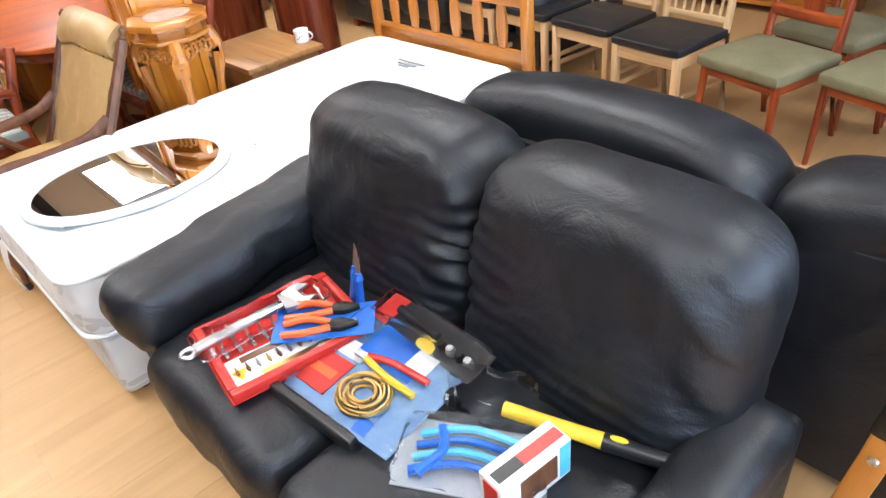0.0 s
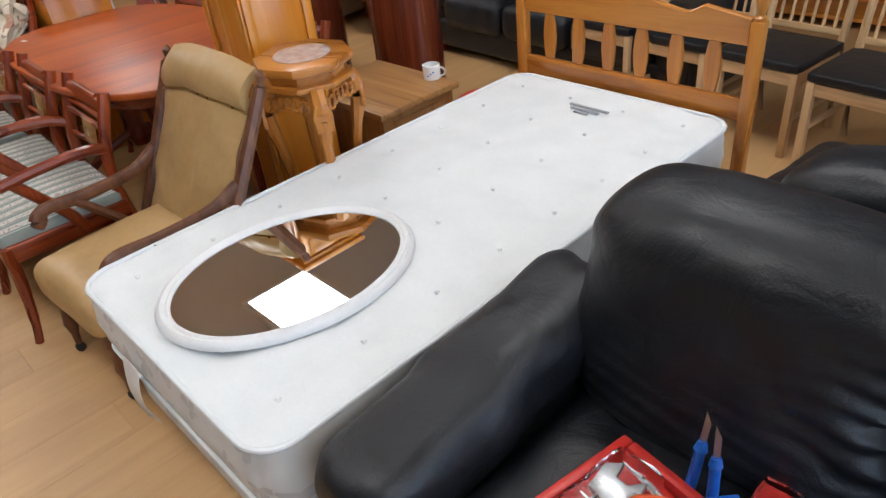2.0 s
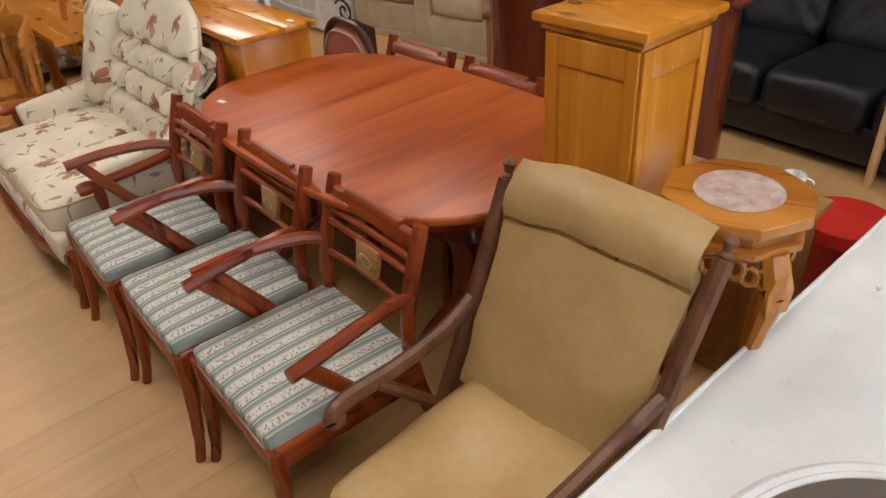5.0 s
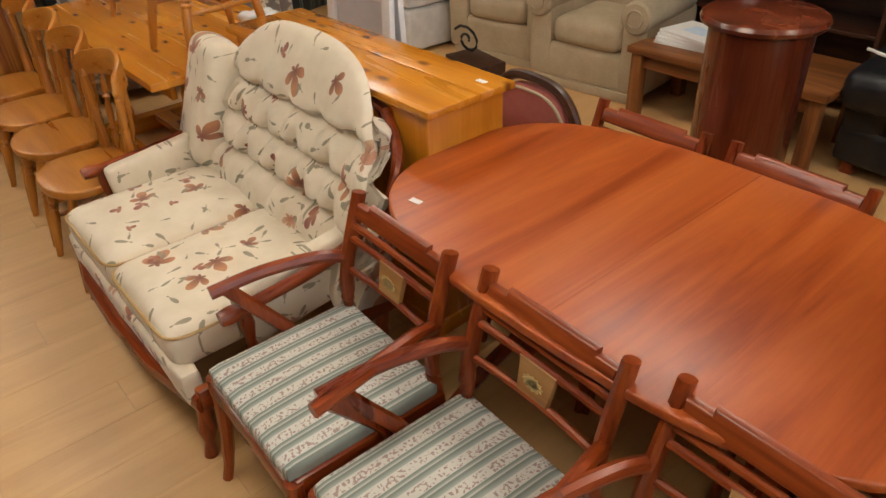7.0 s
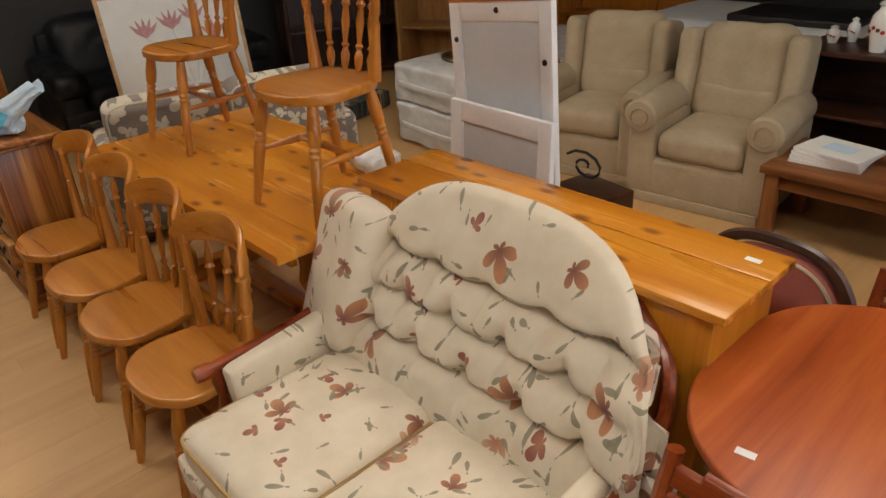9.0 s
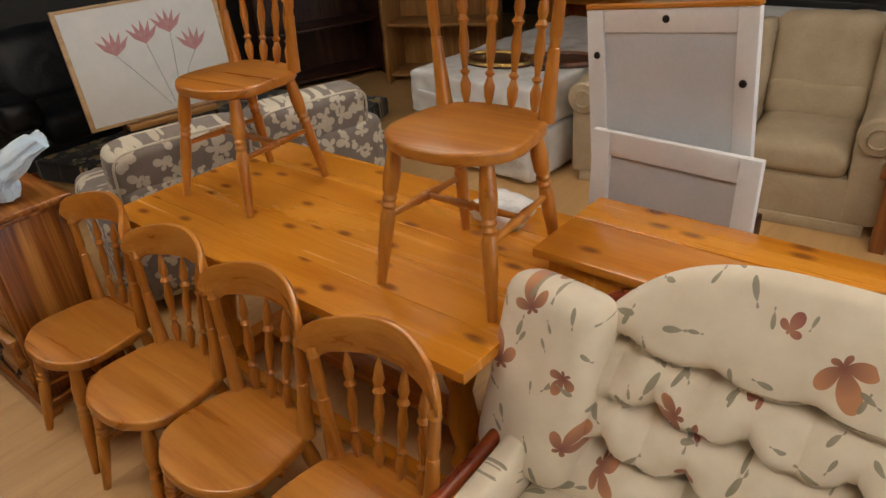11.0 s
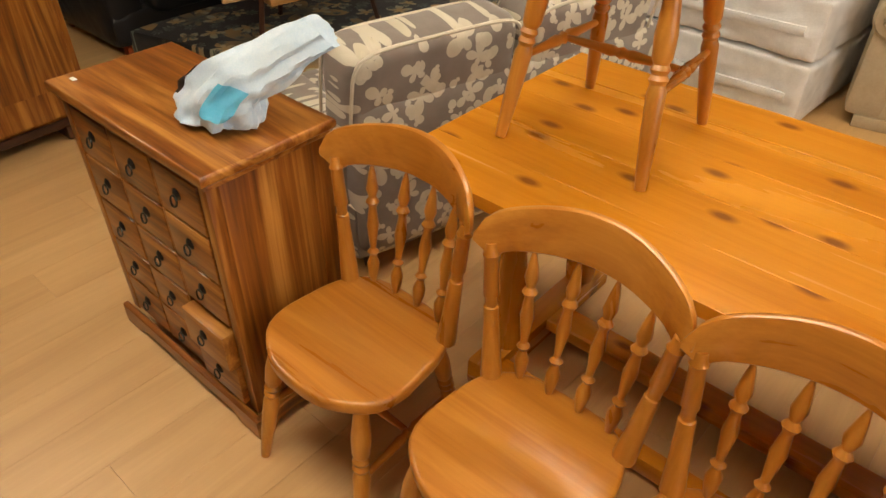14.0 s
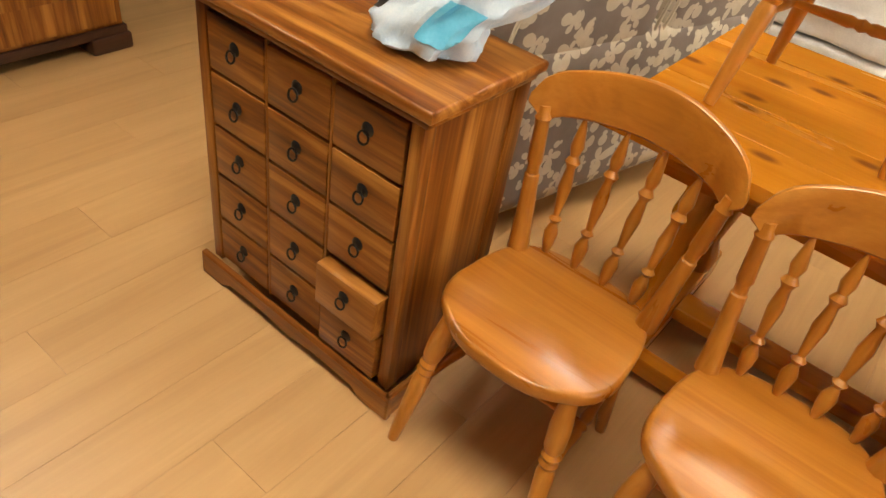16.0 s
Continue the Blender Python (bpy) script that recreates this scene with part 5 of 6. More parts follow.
# ---- row of chairs behind ----
def slat_chair(m):
    c = thing("oak_chair", m, "pale oak slat-back chair with black leather seat", "chair", "pale oak chairs")
    part("seat", pad(-0.2, 0.2, -0.21, 0.19, 0.4, 0.445, 5, 10, 0, 1, 0.01), LEATHER, c, "black leather pad seat")
    for s in (-1, 1):
        part("front_leg", box(s * 0.18 - 0.017, s * 0.18 + 0.017, -0.2, -0.166, 0, 0.4, 0.003), LIGHTOAK[2], c)
        part("rear_post", rod([(s * 0.18, 0.24, 0), (s * 0.18, 0.19, 0.42), (s * 0.18, 0.27, 0.92)], 0.019, 8), LIGHTOAK[2], c)
        part("side_rail", box(s * 0.18 - 0.01, s * 0.18 + 0.01, -0.166, 0.18, 0.34, 0.395, 0.003), LIGHTOAK[1], c)
        part("stretcher", box(s * 0.18 - 0.008, s * 0.18 + 0.008, -0.166, 0.21, 0.17, 0.195, 0.003), LIGHTOAK[1], c)
    part("front_rail", box(-0.163, 0.163, -0.195, -0.175, 0.34, 0.395, 0.003), LIGHTOAK[0], c)
    part("top_rail", rod([(-0.18, 0.265, 0.9), (0, 0.28, 0.905), (0.18, 0.265, 0.9)], 0.02, 8, flat=1.5), LIGHTOAK[0], c)
    part("low_rail", box(-0.17, 0.17, 0.19, 0.208, 0.46, 0.49, 0.003), LIGHTOAK[0], c)
    for k in range(6):
        x = -0.13 + 0.052 * k
        part("slat", rod([(x, 0.2, 0.48), (x, 0.24, 0.7), (x, 0.275, 0.9)], 0.008, 6), LIGHTOAK[2], c)
    return c


s0 = slat_chair(pose(-1.02, 3.62, 0, 0, 0, -6))
for k in range(1, 4):
    copy_thing(s0, pose(-1.02 - 0.45 * k, 3.66 + 0.05 * k, 0, 0, 0, -6))


def green_chair(m):
    c = thing("green_chair", m, "red-brown wooden dining chair with olive green seat", "chair", "olive seated chairs")
    part("seat", pad(-0.22, 0.22, -0.23, 0.19, 0.37, 0.43, 4.5, 10, 0, 1, 0.015), OLIVE, c, "olive green fabric seat")
    for s in (-1, 1):
        part("front_leg", rod([(s * 0.19, -0.19, 0.38), (s * 0.2, -0.21, 0)], [0.021, 0.012]), MAHOG[2], c)
        part("rear_post", rod([(s * 0.19, 0.28, 0), (s * 0.18, 0.19, 0.4), (s * 0.17, 0.29, 0.95)], [0.014, 0.02, 0.015]), MAHOG[2], c)
        part("side_rail", box(s * 0.19 - 0.01, s * 0.19 + 0.01, -0.18, 0.18, 0.33, 0.375, 0.003), MAHOG[1], c)
    part("front_rail", box(-0.18, 0.18, -0.2, -0.18, 0.33, 0.375, 0.003), MAHOG[0], c)
    part("mid_rail", rod([(-0.178, 0.215, 0.54), (0, 0.23, 0.53), (0.178, 0.215, 0.54)], 0.02, 8, flat=1.4), MAHOG[0], c)
    part("top_rail", rod([(-0.17, 0.285, 0.92), (0, 0.3, 0.93), (0.17, 0.285, 0.92)], 0.026, 8), MAHOG[0], c)
    part("splat", panel([(-0.05, 0.55), (0.05, 0.55), (0.06, 0.92), (-0.06, 0.92)], 0.24, 0.25, 0.002), MAHOG[2], c)
    return c


g0 = green_chair(pose(-0.52, 3.62, 0, 0, 0, -14))
for m in (pose(0.0, 3.66, 0, 0, 0, -14), pose(-0.42, 4.15, 0, 0, 0, -14), pose(0.12, 4.2, 0, 0, 0, -14), pose(0.55, 3.7, 0, 0, 0, -14)):
    copy_thing(g0, m)
sl = thing("wooden_prop", pose(0.545, 1.62, 0, 9, 7, 0) @ Matrix.Diagonal((1.5, 1.5, 1.25, 1.0)), "orange stained wooden leg with dark metal fittings", "leg")
part("bar", box(-0.016, 0.016, -0.012, 0.012, 0, 0.52, 0.003), BEECH[2], sl)
part("ferrule", box(-0.019, 0.019, -0.014, 0.014, 0.52, 0.62, 0.004), IRON, sl)
part("screw", turned((0, -0.012, 0.47), (0, -0.017, 0.47), [(0, 0.007), (1, 0.006)]), STEEL, sl)


# ---- behind the dining table ----
def drum(m):
    d = thing("drum_cabinet", m, "round deep mahogany drum pedestal cabinet", "cabinet", "drum cabinets")
    part("body", turned((0, 0, 0.05), (0, 0, 0.91), [(0, 0.19), (1, 0.19)], 40), DEEPMAH, d)
    part("top", turned((0, 0, 0.91), (0, 0, 0.96), [(0, 0.2), (0.3, 0.225), (0.6, 0.23), (0.9, 0.222), (1, 0.21)], 40), DEEPMAH, d)
    part("plinth", turned((0, 0, 0), (0, 0, 0.06), [(0, 0.215), (0.6, 0.215), (1, 0.19)], 40), DEEPMAH, d)
    return d


d0 = drum(pose(-4.01, 2.88, 0))
copy_thing(d0, pose(-3.17, 2.92, 0))

ct = thing("coffee_table", pose(-4.55, 3.9, 0), "rustic brown wooden coffee table", "coffee table")
part("top", box(-0.57, 0.57, -0.28, 0.28, 0.38, 0.42, 0.006), RUSTIC[0], ct)
part("apron", box(-0.5, 0.5, -0.24, 0.24, 0.3, 0.379, 0.003), RUSTIC[0], ct)
for sx in (-1, 1):
    for sy in (-1, 1):
        part("leg", box(sx * 0.51 - 0.035, sx * 0.51 + 0.035, sy * 0.23 - 0.035, sy * 0.23 + 0.035, 0, 0.379, 0.005), RUSTIC[2], ct)
for k in range(4):
    bk = thing("picture_book", pose(-4.88 + 0.01 * k, 3.9, 0.42 + 0.018 * k, 0, 0, 4 - 5 * k), "large white paperback book in a stack", "book", "stack of books")
    part("cover", box(-0.17, 0.17, -0.13, 0.13, 0, 0.017, 0.002, 1), PAPER, bk)
    if k == 3:
        part("cover_print", box(-0.07, 0.08, -0.05, 0.06, 0.0172, 0.0185, 0), PALEBLUE, bk, "blue picture on the cover")


def armchair(m):
    a = thing("armchair", m, "beige fabric wing armchair with scroll arms", "armchair", "beige armchairs")
    part("base", pad(-0.36, 0.36, -0.36, 0.36, 0.02, 0.3, 9, 8), BEIGE, a)
    part("seat_cushion", pad(-0.25, 0.25, -0.38, 0.2, 0.28, 0.45, 4.4, 14, 0.004, 5, 0.02), BEIGE, a)
    part("back_cushion", pad(-0.28, 0.28, 0.12, 0.38, 0.42, 0.97, 4.2, 16, 0.012, 6, rot=(-8, 0, 0)), BEIGE, a)
    part("lumbar_pad", pad(-0.26, 0.26, 0.08, 0.26, 0.4, 0.64, 4.2, 12, 0.006, 6, rot=(-6, 0, 0)), BEIGE, a)
    for s in (-1, 1):
        part("wing", pad(s * 0.31 - 0.06, s * 0.31 + 0.06, 0.06, 0.36, 0.45, 0.93, 4.2, 12, 0.004, rot=(-8, 0, 0)), BEIGE, a)
        part("arm", pad(s * 0.34 - 0.09, s * 0.34 + 0.09, -0.37, 0.26, 0.05, 0.5, 8, 8), BEIGE, a)
        part("arm_scroll", turned((s * 0.35, -0.4, 0.53), (s * 0.35, 0.24, 0.55), [(0, 0.03), (0.005, 0.085), (0.03, 0.098), (0.9, 0.095), (1, 0.05)], 20), BEIGE, a)
        part("scroll_welt", rod([(s * 0.35 + 0.05 * math.cos(q * 0.52), -0.404, 0.53 + 0.05 * math.sin(q * 0.52)) for q in range(13)], 0.006, 6), BEIGE, a)
    part("valance", box(-0.37, 0.37, -0.375, -0.355, 0.0, 0.06, 0.004), BEIGE, a)
    return a


a0 = armchair(pose(-5.56, 4.1, 0, 0, 0, 6))
copy_thing(a0, pose(-6.42, 4.14, 0, 0, 0, 10))

bc = thing("black_bookcase", pose(-4.74, 4.7, 0), "low black-brown bookcase with china on top", "bookcase")
part("top", box(-0.64, 0.64, -0.22, 0.22, 0.8, 0.83, 0.005), DARKWOOD[0], bc)
for x in (-0.61, 0, 0.61):
    part("upright", box(x - 0.012, x + 0.012, -0.2, 0.19, 0, 0.8, 0.002), DARKWOOD[2], bc)
for z in (0.06, 0.44):
    part("shelf", box(-0.598, -0.012, -0.19, 0.19, z, z + 0.022, 0.002), DARKWOOD[0], bc)
    part("shelf", box(0.012, 0.598, -0.19, 0.19, z, z + 0.022, 0.002), DARKWOOD[0], bc)
part("back", box(-0.62, 0.62, 0.192, 0.205, 0, 0.8, 0), DARKWOOD[0], bc)


def vase(m, h, r):
    v = thing("vase", m, "white china vase with rust floral painting", "vase", "china ornaments")
    part("body", turned((0, 0, 0), (0, 0, h), [(0, r * 0.6), (0.05, r * 0.65), (0.2, r * 0.75), (0.5, r), (0.7, r * 0.85), (0.8, r * 0.5), (0.86, r * 0.45), (0.9, r * 0.6), (0.94, r * 0.5), (1, r * 0.1)], 20), CHINA, v)
    for k in range(5):
        a = -1.2 - 0.4 * k
        part("painted_flower", turned((r * 0.97 * math.cos(a), r * 0.97 * math.sin(a), h * (0.4 + 0.04 * (k % 3))), (r * 1.02 * math.cos(a), r * 1.02 * math.sin(a), h * (0.4 + 0.04 * (k % 3))), [(0, r * 0.18), (1, r * 0.15)], 8), (RED, WALNUT)[k % 2], v)
    return v


vase(pose(-4.98, 4.6, 0.83), 0.28, 0.065)
for x, y, h, r in ((-5.0, 4.72, 0.1, 0.04), (-4.92, 4.8, 0.14, 0.035), (-4.4, 4.65, 0.08, 0.05), (-4.2, 4.75, 0.16, 0.05)):
    vase(pose(x - 0.26, y, 0.83), h, r)
pl_ = thing("china_plate", pose(-4.76, 4.6, 0.83), "white china plate with a cup", "plate")
part("plate", turned((0, 0, 0), (0, 0, 0.018), [(0, 0.05), (0.3, 0.06), (1, 0.11), (0.9, 0.105), (0.5, 0.06), (0.4, 0.0005)], 28), CHINA, pl_)
part("cup", turned((0, 0, 0.01), (0, 0, 0.07), [(0, 0.02), (0.2, 0.03), (1, 0.042), (0.95, 0.038), (0.3, 0.01)], 20), CHINA, pl_)

# the cord on the leather sofa's arm
solo("power_cable", rod(curve([(-3.95, 3.85, 0.6), (-3.8, 3.78, 0.605), (-3.74, 3.9, 0.6), (-3.86, 4.0, 0.6), (-3.82, 4.2, 0.66), (-3.6, 4.36, 0.84)], 30), 0.008, 8), ROPE, pose(0, 0, 0.0), "white power cable draped over the leather sofa arm", "cord")

# ---- white picture frames ----
wb = thing("white_board", pose(-5.47, 2.13, 0, -2, -5.0, -3), "white framed board turned to show its backing", "frame")
part("backing", box(-0.21, 0.21, -0.006, 0.006, 0.05, 1.33, 0.001), BACKING, wb)
for s in (-1, 1):
    part("stile", box(s * 0.24 - 0.03, s * 0.24 + 0.03, -0.016, 0.014, 0, 1.39, 0.004), WHITE, wb)
part("rail", box(-0.21, 0.21, -0.015, 0.013, 1.32, 1.39, 0.004), WHITE, wb)
part("rail", box(-0.21, 0.21, -0.015, 0.013, 0.0, 0.06, 0.004), WHITE, wb)
part("top_edge", box(-0.27, 0.27, -0.02, 0.02, 1.391, 1.405, 0.003), BEECH[0], wb)
for x, z in ((-0.235, 1.25), (0.0, 1.36), (0.235, 1.18)):
    part("clip", turned((x, -0.017, z), (x, -0.022, z), [(0, 0.012), (1, 0.009)]), IRON, wb)
wf = thing("glazed_picture", pose(-5.5, 2.03, 0, -3, 0, -3), "white wooden glazed picture leaning on a board", "frame")
for s in (-1, 1):
    part("stile", box(s * 0.24 - 0.032, s * 0.24 + 0.032, -0.014, 0.014, 0, 1.015, 0.004), WHITE, wf)
part("rail", box(-0.208, 0.208, -0.013, 0.013, 0.935, 1.015, 0.004), WHITE, wf)
part("rail", box(-0.208, 0.208, -0.013, 0.013, 0.0, 0.08, 0.004), WHITE, wf)
part("glazing", box(-0.208, 0.208, 0.004, 0.008, 0.08, 0.935, 0), BACKING, wf)
ib = thing("iron_scroll", pose(-5.6, 2.88, 0, 0, 0, -10), "dark box with black iron scrollwork", "box")
part("box", box(-0.16, 0.16, -0.1, 0.1, 0, 0.42, 0.006), DARKWOOD[0], ib)
part("scroll", rod([((0.02 + 0.008 * q) * math.cos(q * 0.6) - 0.08, 0, 0.5 + (0.02 + 0.004 * q) * math.sin(q * 0.6)) for q in range(16)], 0.008, 6), IRON, ib)

# ---- wrapped bed ----
for k, (z0, z1) in enumerate(((0.02, 0.33), (0.335, 0.62))):
    wm = thing("wrapped_mattress", pose(-7.34, 4.42, z0, 0, 0, -4), "new mattress sealed in crinkled clear-white film", "mattress", "wrapped mattresses")
    part("film", pad(-0.5, 0.5, -0.95, 0.95, 0, z1 - z0, 15, 40, 0.014, 8, seed=k * 4.0), FILM, wm, "crinkled white film")
    part("tape", rod([(-0.42, -0.955, 0.14), (0, -0.965, 0.13), (0.42, -0.955, 0.14)], 0.012, 6, flat=2.0), FILM, wm, "folded film seam")
for k, (x, y, a) in enumerate(((-7.45, 3.9, 0.27), (-7.05, 4.05, 0.25))):
    t = thing("oval_tray", pose(x, y, 0.622, 0, 0, 20 * k), "oval carved dark wooden tray with gold rim", "tray", "oval trays")
    part("tray", slab(ellipse(a, a * 0.65, 40), 0, 0.015, 0.004), DARKWOOD[0], t)
    pts = [(px, py, 0.02) for px, py in ellipse(a * 0.92, a * 0.6, 40)]
    part("rim", rod(pts + [pts[0]], 0.016, 8), (BRASS, WALNUT)[k], t)
solo("fishing_rod", turned((0, 0, 0), (0.2, 0.4, 0), [(0, 0.01), (0.4, 0.008), (0.42, 0.012), (1, 0.004)]), BLACK, pose(-7.05, 3.75, 0.64), "thin black rod lying on the wrapped mattress", "rod")
bd = thing("far_bed", pose(-6.2, 5.9, 0), "white covered bed with a dark tray on it", "bed")
part("mattress", pad(-0.9, 0.9, -0.6, 0.6, 0.25, 0.75, 7, 14, 0.01, 4), TICKING, bd)
part("base", box(-0.88, 0.88, -0.58, 0.58, 0, 0.26, 0.01), DAMASK, bd)
part("dark_mat", box(-0.1, 0.8, -0.4, 0.2, 0.75, 0.8, 0.01), BLACK, bd)

# ---- leaf print sofa ----
ls = thing("leaf_print_sofa", pose(-7.86, 2.08, 0, 0, 0, -104), "taupe sofa with cream leaf print and piped cushions", "sofa")
part("base", pad(-0.7, 0.7, -0.4, 0.4, 0.06, 0.3, 9, 10), LEAF_XZ, ls)
part("back", pad(-0.66, 0.68, 0.24, 0.44, 0.1, 0.68, 6, 18, 0.006), LEAF_XZ, ls)
for k, (xa, xb, zt) in enumerate(((-0.58, 0.04, 0.86), (0.06, 0.7, 0.85))):
    part("back_cushion", pad(xa, xb, 0.22, 0.43, 0.44, zt, 5.0, 18, 0.006, rot=(-5, 0, 0)), LEAF_XZ, ls, "leaf print back cushion with cream piping")
    for y in (0.225, 0.425):
        pts = [((xa + xb) / 2 + px, y - 0.005 + 0.085 * (z2 / 0.4), 0.65 + z2) for px, z2 in ellipse((xb - xa) / 2 - 0.012, (zt - 0.44) / 2 - 0.01, 40, 6)]
        part("piping", rod(pts + [pts[0]], 0.006, 6), CHINACREAM, ls, "cream piping")
    part("seat_cushion", pad(xa + 0.05, xb - 0.06, -0.42, 0.22, 0.28, 0.45, 4.6, 14, 0.004), LEAF_XY, ls)
for s in (-1, 1):
    part("arm", pad(s * 0.66 - 0.12, s * 0.66 + 0.12, -0.42, 0.34, 0.06, 0.54, 4.6, 16, 0.004), LEAF_YZ, ls)
    for y in (-0.34, 0.34):
        part("foot", turned((s * 0.62, y, 0), (s * 0.62, y, 0.07), [(0, 0.02), (1, 0.03)]), DARKWOOD[2], ls)

# ---- art on an easel ----
ea = thing("easel", pose(-9.12, 2.43, 0, 0, 0, 79), "black metal display easel with wooden ledge", "easel")
for s in (-1, 1):
    part("leg", rod([(s * 0.4, -0.03, 0), (s * 0.08, 0.19, 1.5)], 0.014), DARKWOOD[2], ea)
part("rear_leg", rod([(0, 0.55, 0), (0, 0.2, 1.45)], 0.014), DARKWOOD[2], ea)
part("ledge", box(-0.3, 0.3, -0.06, 0.03, 0.42, 0.46, 0.004), OAK[0], ea)
ar = thing("flower_picture", pose(-9.12, 2.43, 0, 0, 0, 79) @ pose(0, 0.0, 0.462, -9, 0, 0), "framed picture of pink lilies on white", "picture")
part("canvas", box(-0.5, 0.5, -0.008, 0.008, 0.01, 0.72, 0.001), PAPER, ar)
fr = B()
for s in (-1, 1):
    box(s * 0.505 - 0.015, s * 0.505 + 0.015, -0.014, 0.014, 0, 0.74, 0.003, bm=fr)
box(-0.49, 0.49, -0.014, 0.014, 0, 0.02, 0.003, bm=fr)
box(-0.49, 0.49, -0.014, 0.014, 0.72, 0.74, 0.003, bm=fr)
part("frame", fr, LIGHTOAK[0], ar)
PETAL = plain("faded_pink_print", (0.5, 0.2, 0.22), (0.7, 0.42, 0.42), 0.7, 20)
for k, (x, z) in enumerate(((-0.22, 0.48), (-0.02, 0.52), (0.15, 0.56), (0.28, 0.42))):
    stem = curve([(0.02 + 0.03 * k, -0.009, 0.06), ((x + 0.05) * 0.6, -0.009, 0.25), (x, -0.009, z - 0.06)])
    part("painted_stem", rod(stem, 0.005, 6, flat=0.2), GREYPRINT, ar)
    for j in range(5):
        a = math.pi / 2 + (j - 2) * 0.38
        L = 0.15
        q = panel([(x + t * L * math.cos(a) - w * math.sin(a), z - 0.06 + t * L * math.sin(a) + w * math.cos(a)) for t, w in ((0, 0), (0.5, 0.017), (1, 0), (0.5, -0.017))], -0.0098 - 0.0004 * j, -0.009, 0)
        part("painted_petal", q, PETAL, ar)

rg = solo("tapestry_rug", pad(-0.95, 0.95, -0.95, 0.95, 0, 0.16, 9, 24, 0.008, 4), DARKRUG, pose(-9.4, 2.95, 0, 0, 0, 15), "black tapestry with tiger and foliage pattern draped low", "tapestry")

# ---- wardrobe and far furniture ----
wd = thing("wardrobe", pose(-9.62, 0.62, 0, 0, 0, 92), "walnut and sheesham wardrobe with two doors", "wardrobe")
part("body", box(-0.62, 0.62, -0.24, 0.26, 0.07, 1.85, 0.006), ROSE[2], wd)
for s in (-1, 1):
    dr = part("door", box(s * 0.3 - 0.285, s * 0.3 + 0.285, -0.262, -0.242, 0.12, 1.8, 0.004), ROSE[2], wd)
    part("door_panel", box(s * 0.3 - 0.2, s * 0.3 + 0.2, -0.27, -0.2625, 0.25, 1.65, 0.004), ROSE[2], dr)
    part("bracket_foot", box(s * 0.55 - 0.09, s * 0.55 + 0.09, -0.27, -0.1, 0, 0.07, 0.012), DARKWOOD[0], wd)
part("plinth", box(-0.63, 0.63, -0.255, 0.26, 0.06, 0.1, 0.006), DARKWOOD[0], wd)
leather_sofa("black_leather_sofa", pose(-10.45, 2.7, 0, 0, 0, 90), 2.0, "black leather sofa standing in the dark corner", 2, 0.9, 0.95, 0.42, 0.6)


def shelves(name, m, w, h, d, mats, label, n=4):
    s = thing(name, m, label, "shelving", "wall furniture")
    for k in (-1, 1):
        part("upright", box(k * w / 2 - 0.02, k * w / 2 + 0.02, -d / 2, d / 2, 0, h, 0.004), mats[2], s)
        part("turned_post", turned((k * w / 2, -d / 2 - 0.02, 0), (k * w / 2, -d / 2 - 0.02, h), [(0, 0.03), (0.2, 0.03), (0.22, 0.02), (0.3, 0.028), (0.5, 0.02), (0.7, 0.028), (0.78, 0.02), (0.8, 0.03), (1, 0.03)]), mats[2], s)
    for j in range(n + 1):
        z = 0.06 + (h - 0.08) * j / n
        part("shelf", box(-w / 2 + 0.02, w / 2 - 0.02, -d / 2, d / 2 - 0.012, z, z + 0.025, 0.003), mats[0], s)
    part("back", box(-w / 2, w / 2, d / 2 - 0.011, d / 2, 0, h, 0), mats[2], s)
    return s


shelves("pine_dresser", pose(-9.0, 5.2, 0, 0, 0, 22), 1.0, 1.9, 0.4, OAK, "open pine shelf dresser with turned posts")
shelves("oak_bookcase", pose(-7.8, 6.6, 0), 1.6, 1.8, 0.4, BEECH, "brown wooden open bookcase against the wall")
shelves("dark_bookcase", pose(-10.1, 4.6, 0, 0, 0, 70), 1.2, 1.9, 0.4, DARKWOOD, "dark wooden bookcase in the corner")
shelves("dark_dresser", pose(-3.3, 5.9, 0), 1.6, 1.7, 0.4, DARKWOOD, "dark wooden dresser against the wall")
shelves("oak_bookcase", pose(-1.6, 5.6, 0), 1.5, 1.6, 0.4, BEECH, "brown wooden open bookcase against the wall")
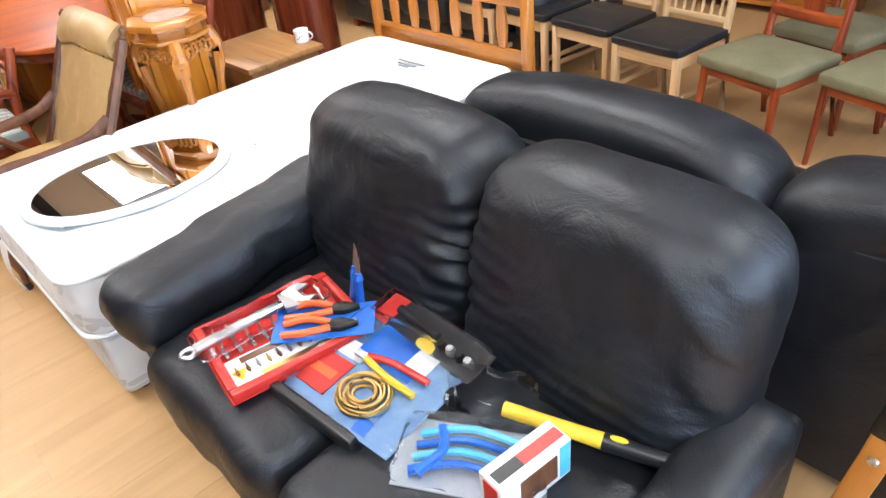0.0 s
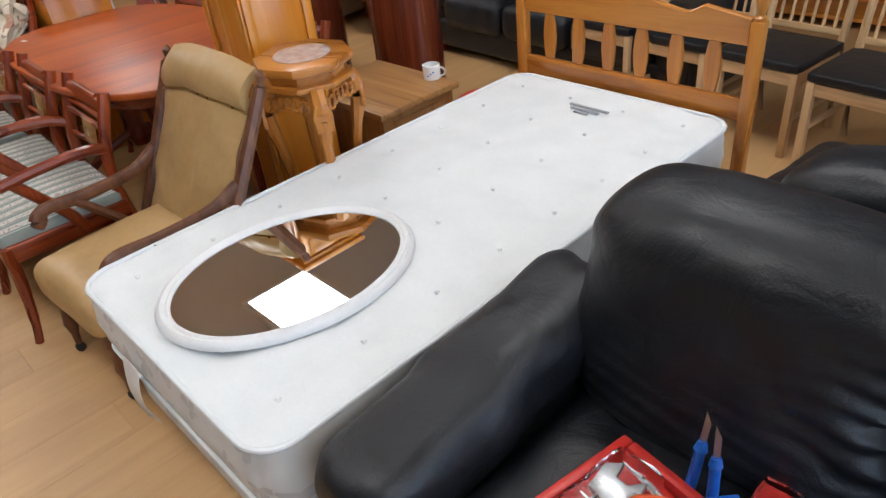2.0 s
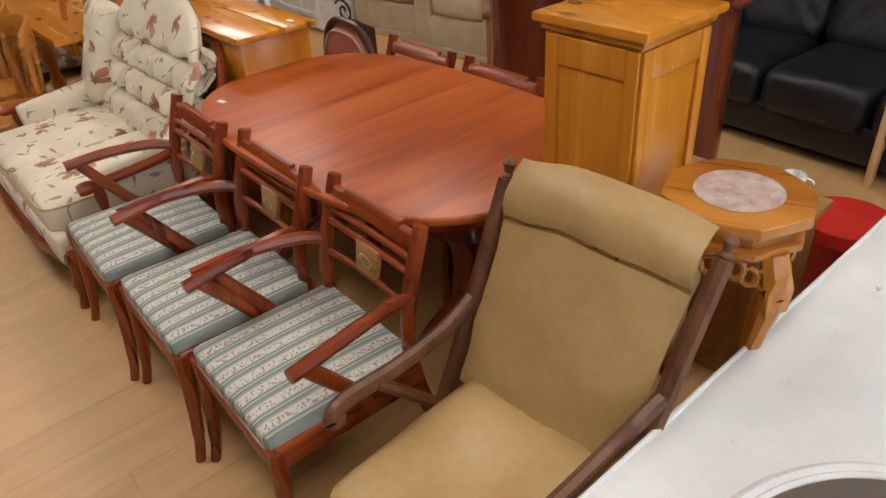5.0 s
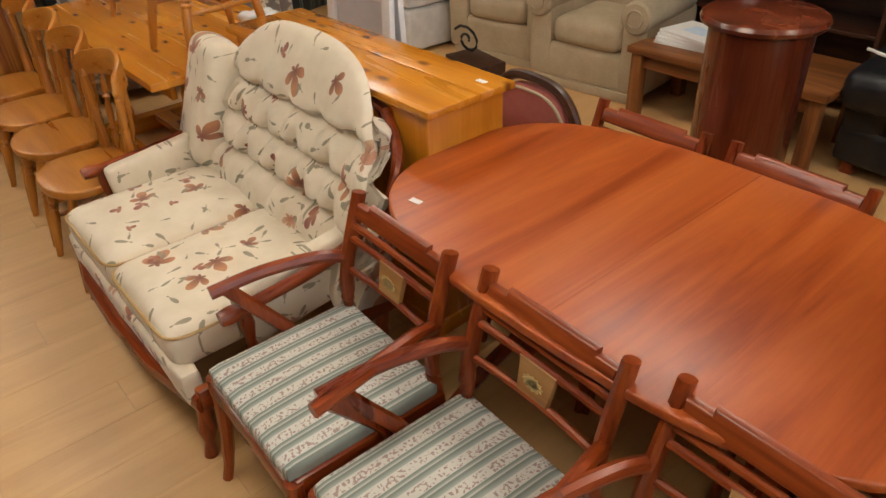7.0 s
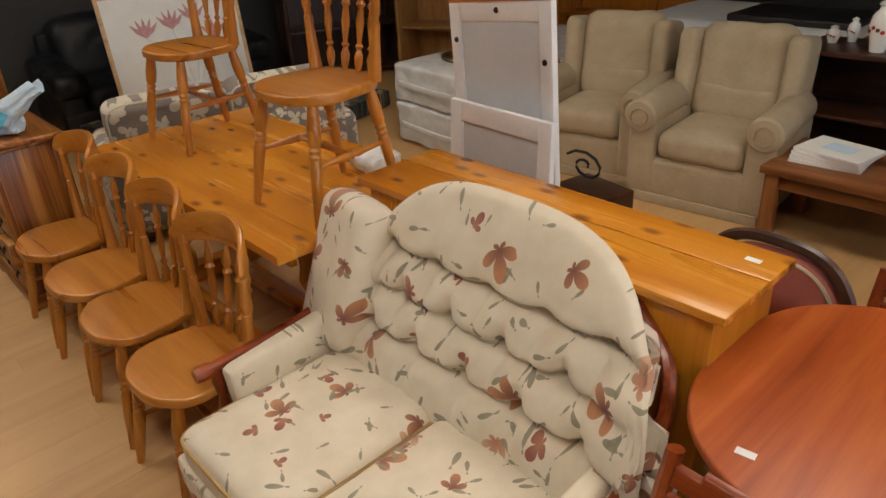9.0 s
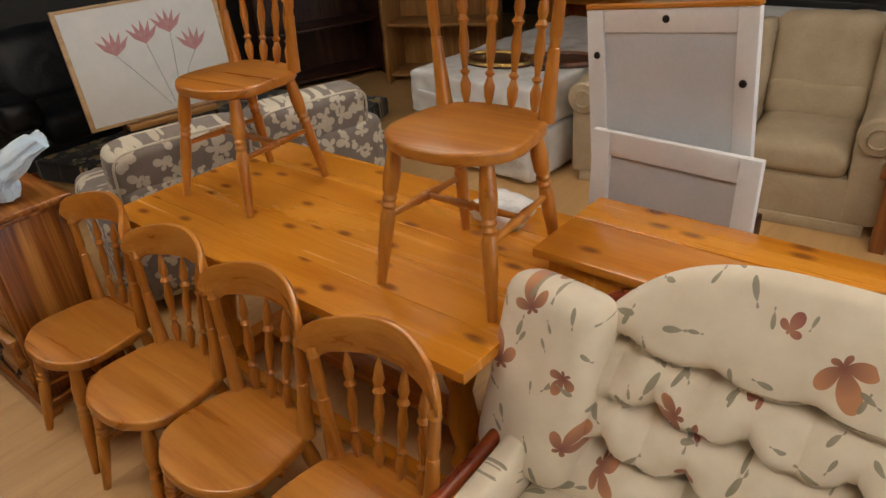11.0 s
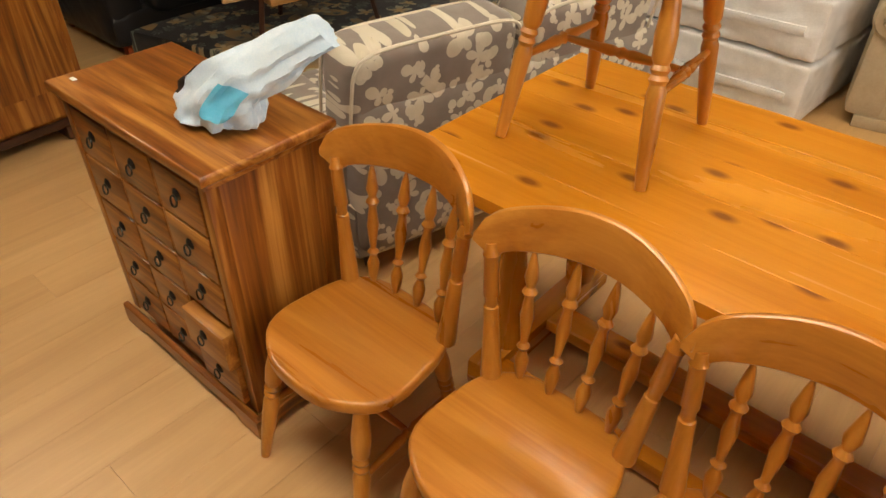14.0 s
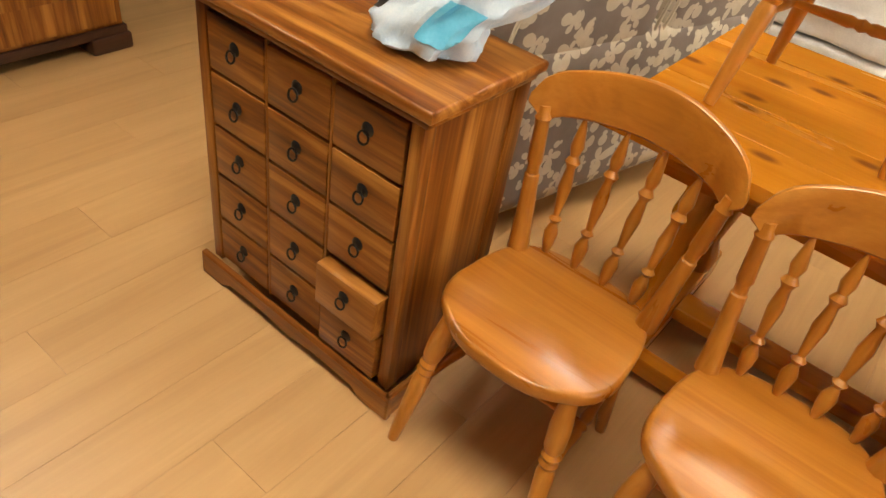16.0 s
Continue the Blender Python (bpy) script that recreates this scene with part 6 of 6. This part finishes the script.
shelves("dark_dresser", pose(0.4, 5.4, 0), 1.6, 1.6, 0.4, DARKWOOD, "dark wooden dresser against the wall")
far_t = thing("china_table", pose(-4.6, 5.6, 0), "table crowded with white china ornaments", "table")
part("top", box(-0.7, 0.7, -0.3, 0.3, 0.7, 0.74, 0.005), BEECH[0], far_t)
for sx in (-1, 1):
    for sy in (-1, 1):
        part("leg", box(sx * 0.62 - 0.03, sx * 0.62 + 0.03, sy * 0.24 - 0.03, sy * 0.24 + 0.03, 0, 0.7, 0.004), BEECH[2], far_t)
for k in range(12):
    vase(pose(-5.2 + 0.1 * k, 5.45 + 0.12 * (k % 3), 0.74), 0.1 + 0.05 * (k % 4), 0.03 + 0.008 * (k % 3))

# ---- floor planks ----
PW, PL = 0.19, 1.28
plank_me = bpy.data.meshes.new("plank")
pbm = box(0.0, PL - 0.0006, 0, PW - 0.0006, -0.012, 0.0, 0.0004, 1)
pbm.to_mesh(plank_me)
pbm.free()
plank_me.materials.append(FLOORM)
far_v, far_f = [], []
for j in range(int((X1 - X0) / PW) + 1):
    x = X0 + j * PW
    off = (j * 0.47) % PL
    for i in range(-1, int((Y1 - Y0) / PL) + 1):
        y = Y0 + i * PL + off
        if -9.6 < x < 1.0 and -1.5 < y < 1.7:
            o = new("plank", plank_me)
            o.location, o.rotation_euler = (x + PW, y, 0), (0, 0, math.pi / 2)
            o.parent = floor_ob
        else:
            b = len(far_v)
            ya, yb = max(y, Y0), min(y + PL - 0.0006, Y1)
            xb = min(x + PW - 0.0006, X1)
            if yb - ya > 0.05 and xb > x:
                far_v += [(ya, -xb, -0.0005), (yb, -xb, -0.0005), (yb, -x, -0.0005), (ya, -x, -0.0005)]
                far_f.append((b, b + 1, b + 2, b + 3))
far_me = bpy.data.meshes.new("far_planks")
far_me.from_pydata(far_v, [], far_f)
far_me.materials.append(FLOORM)
fp = new("far_planks", far_me)
fp.rotation_euler = (0, 0, math.pi / 2)
fp.parent = floor_ob
tagged(fp, "pale oak laminate planks further off", kind="stuff")
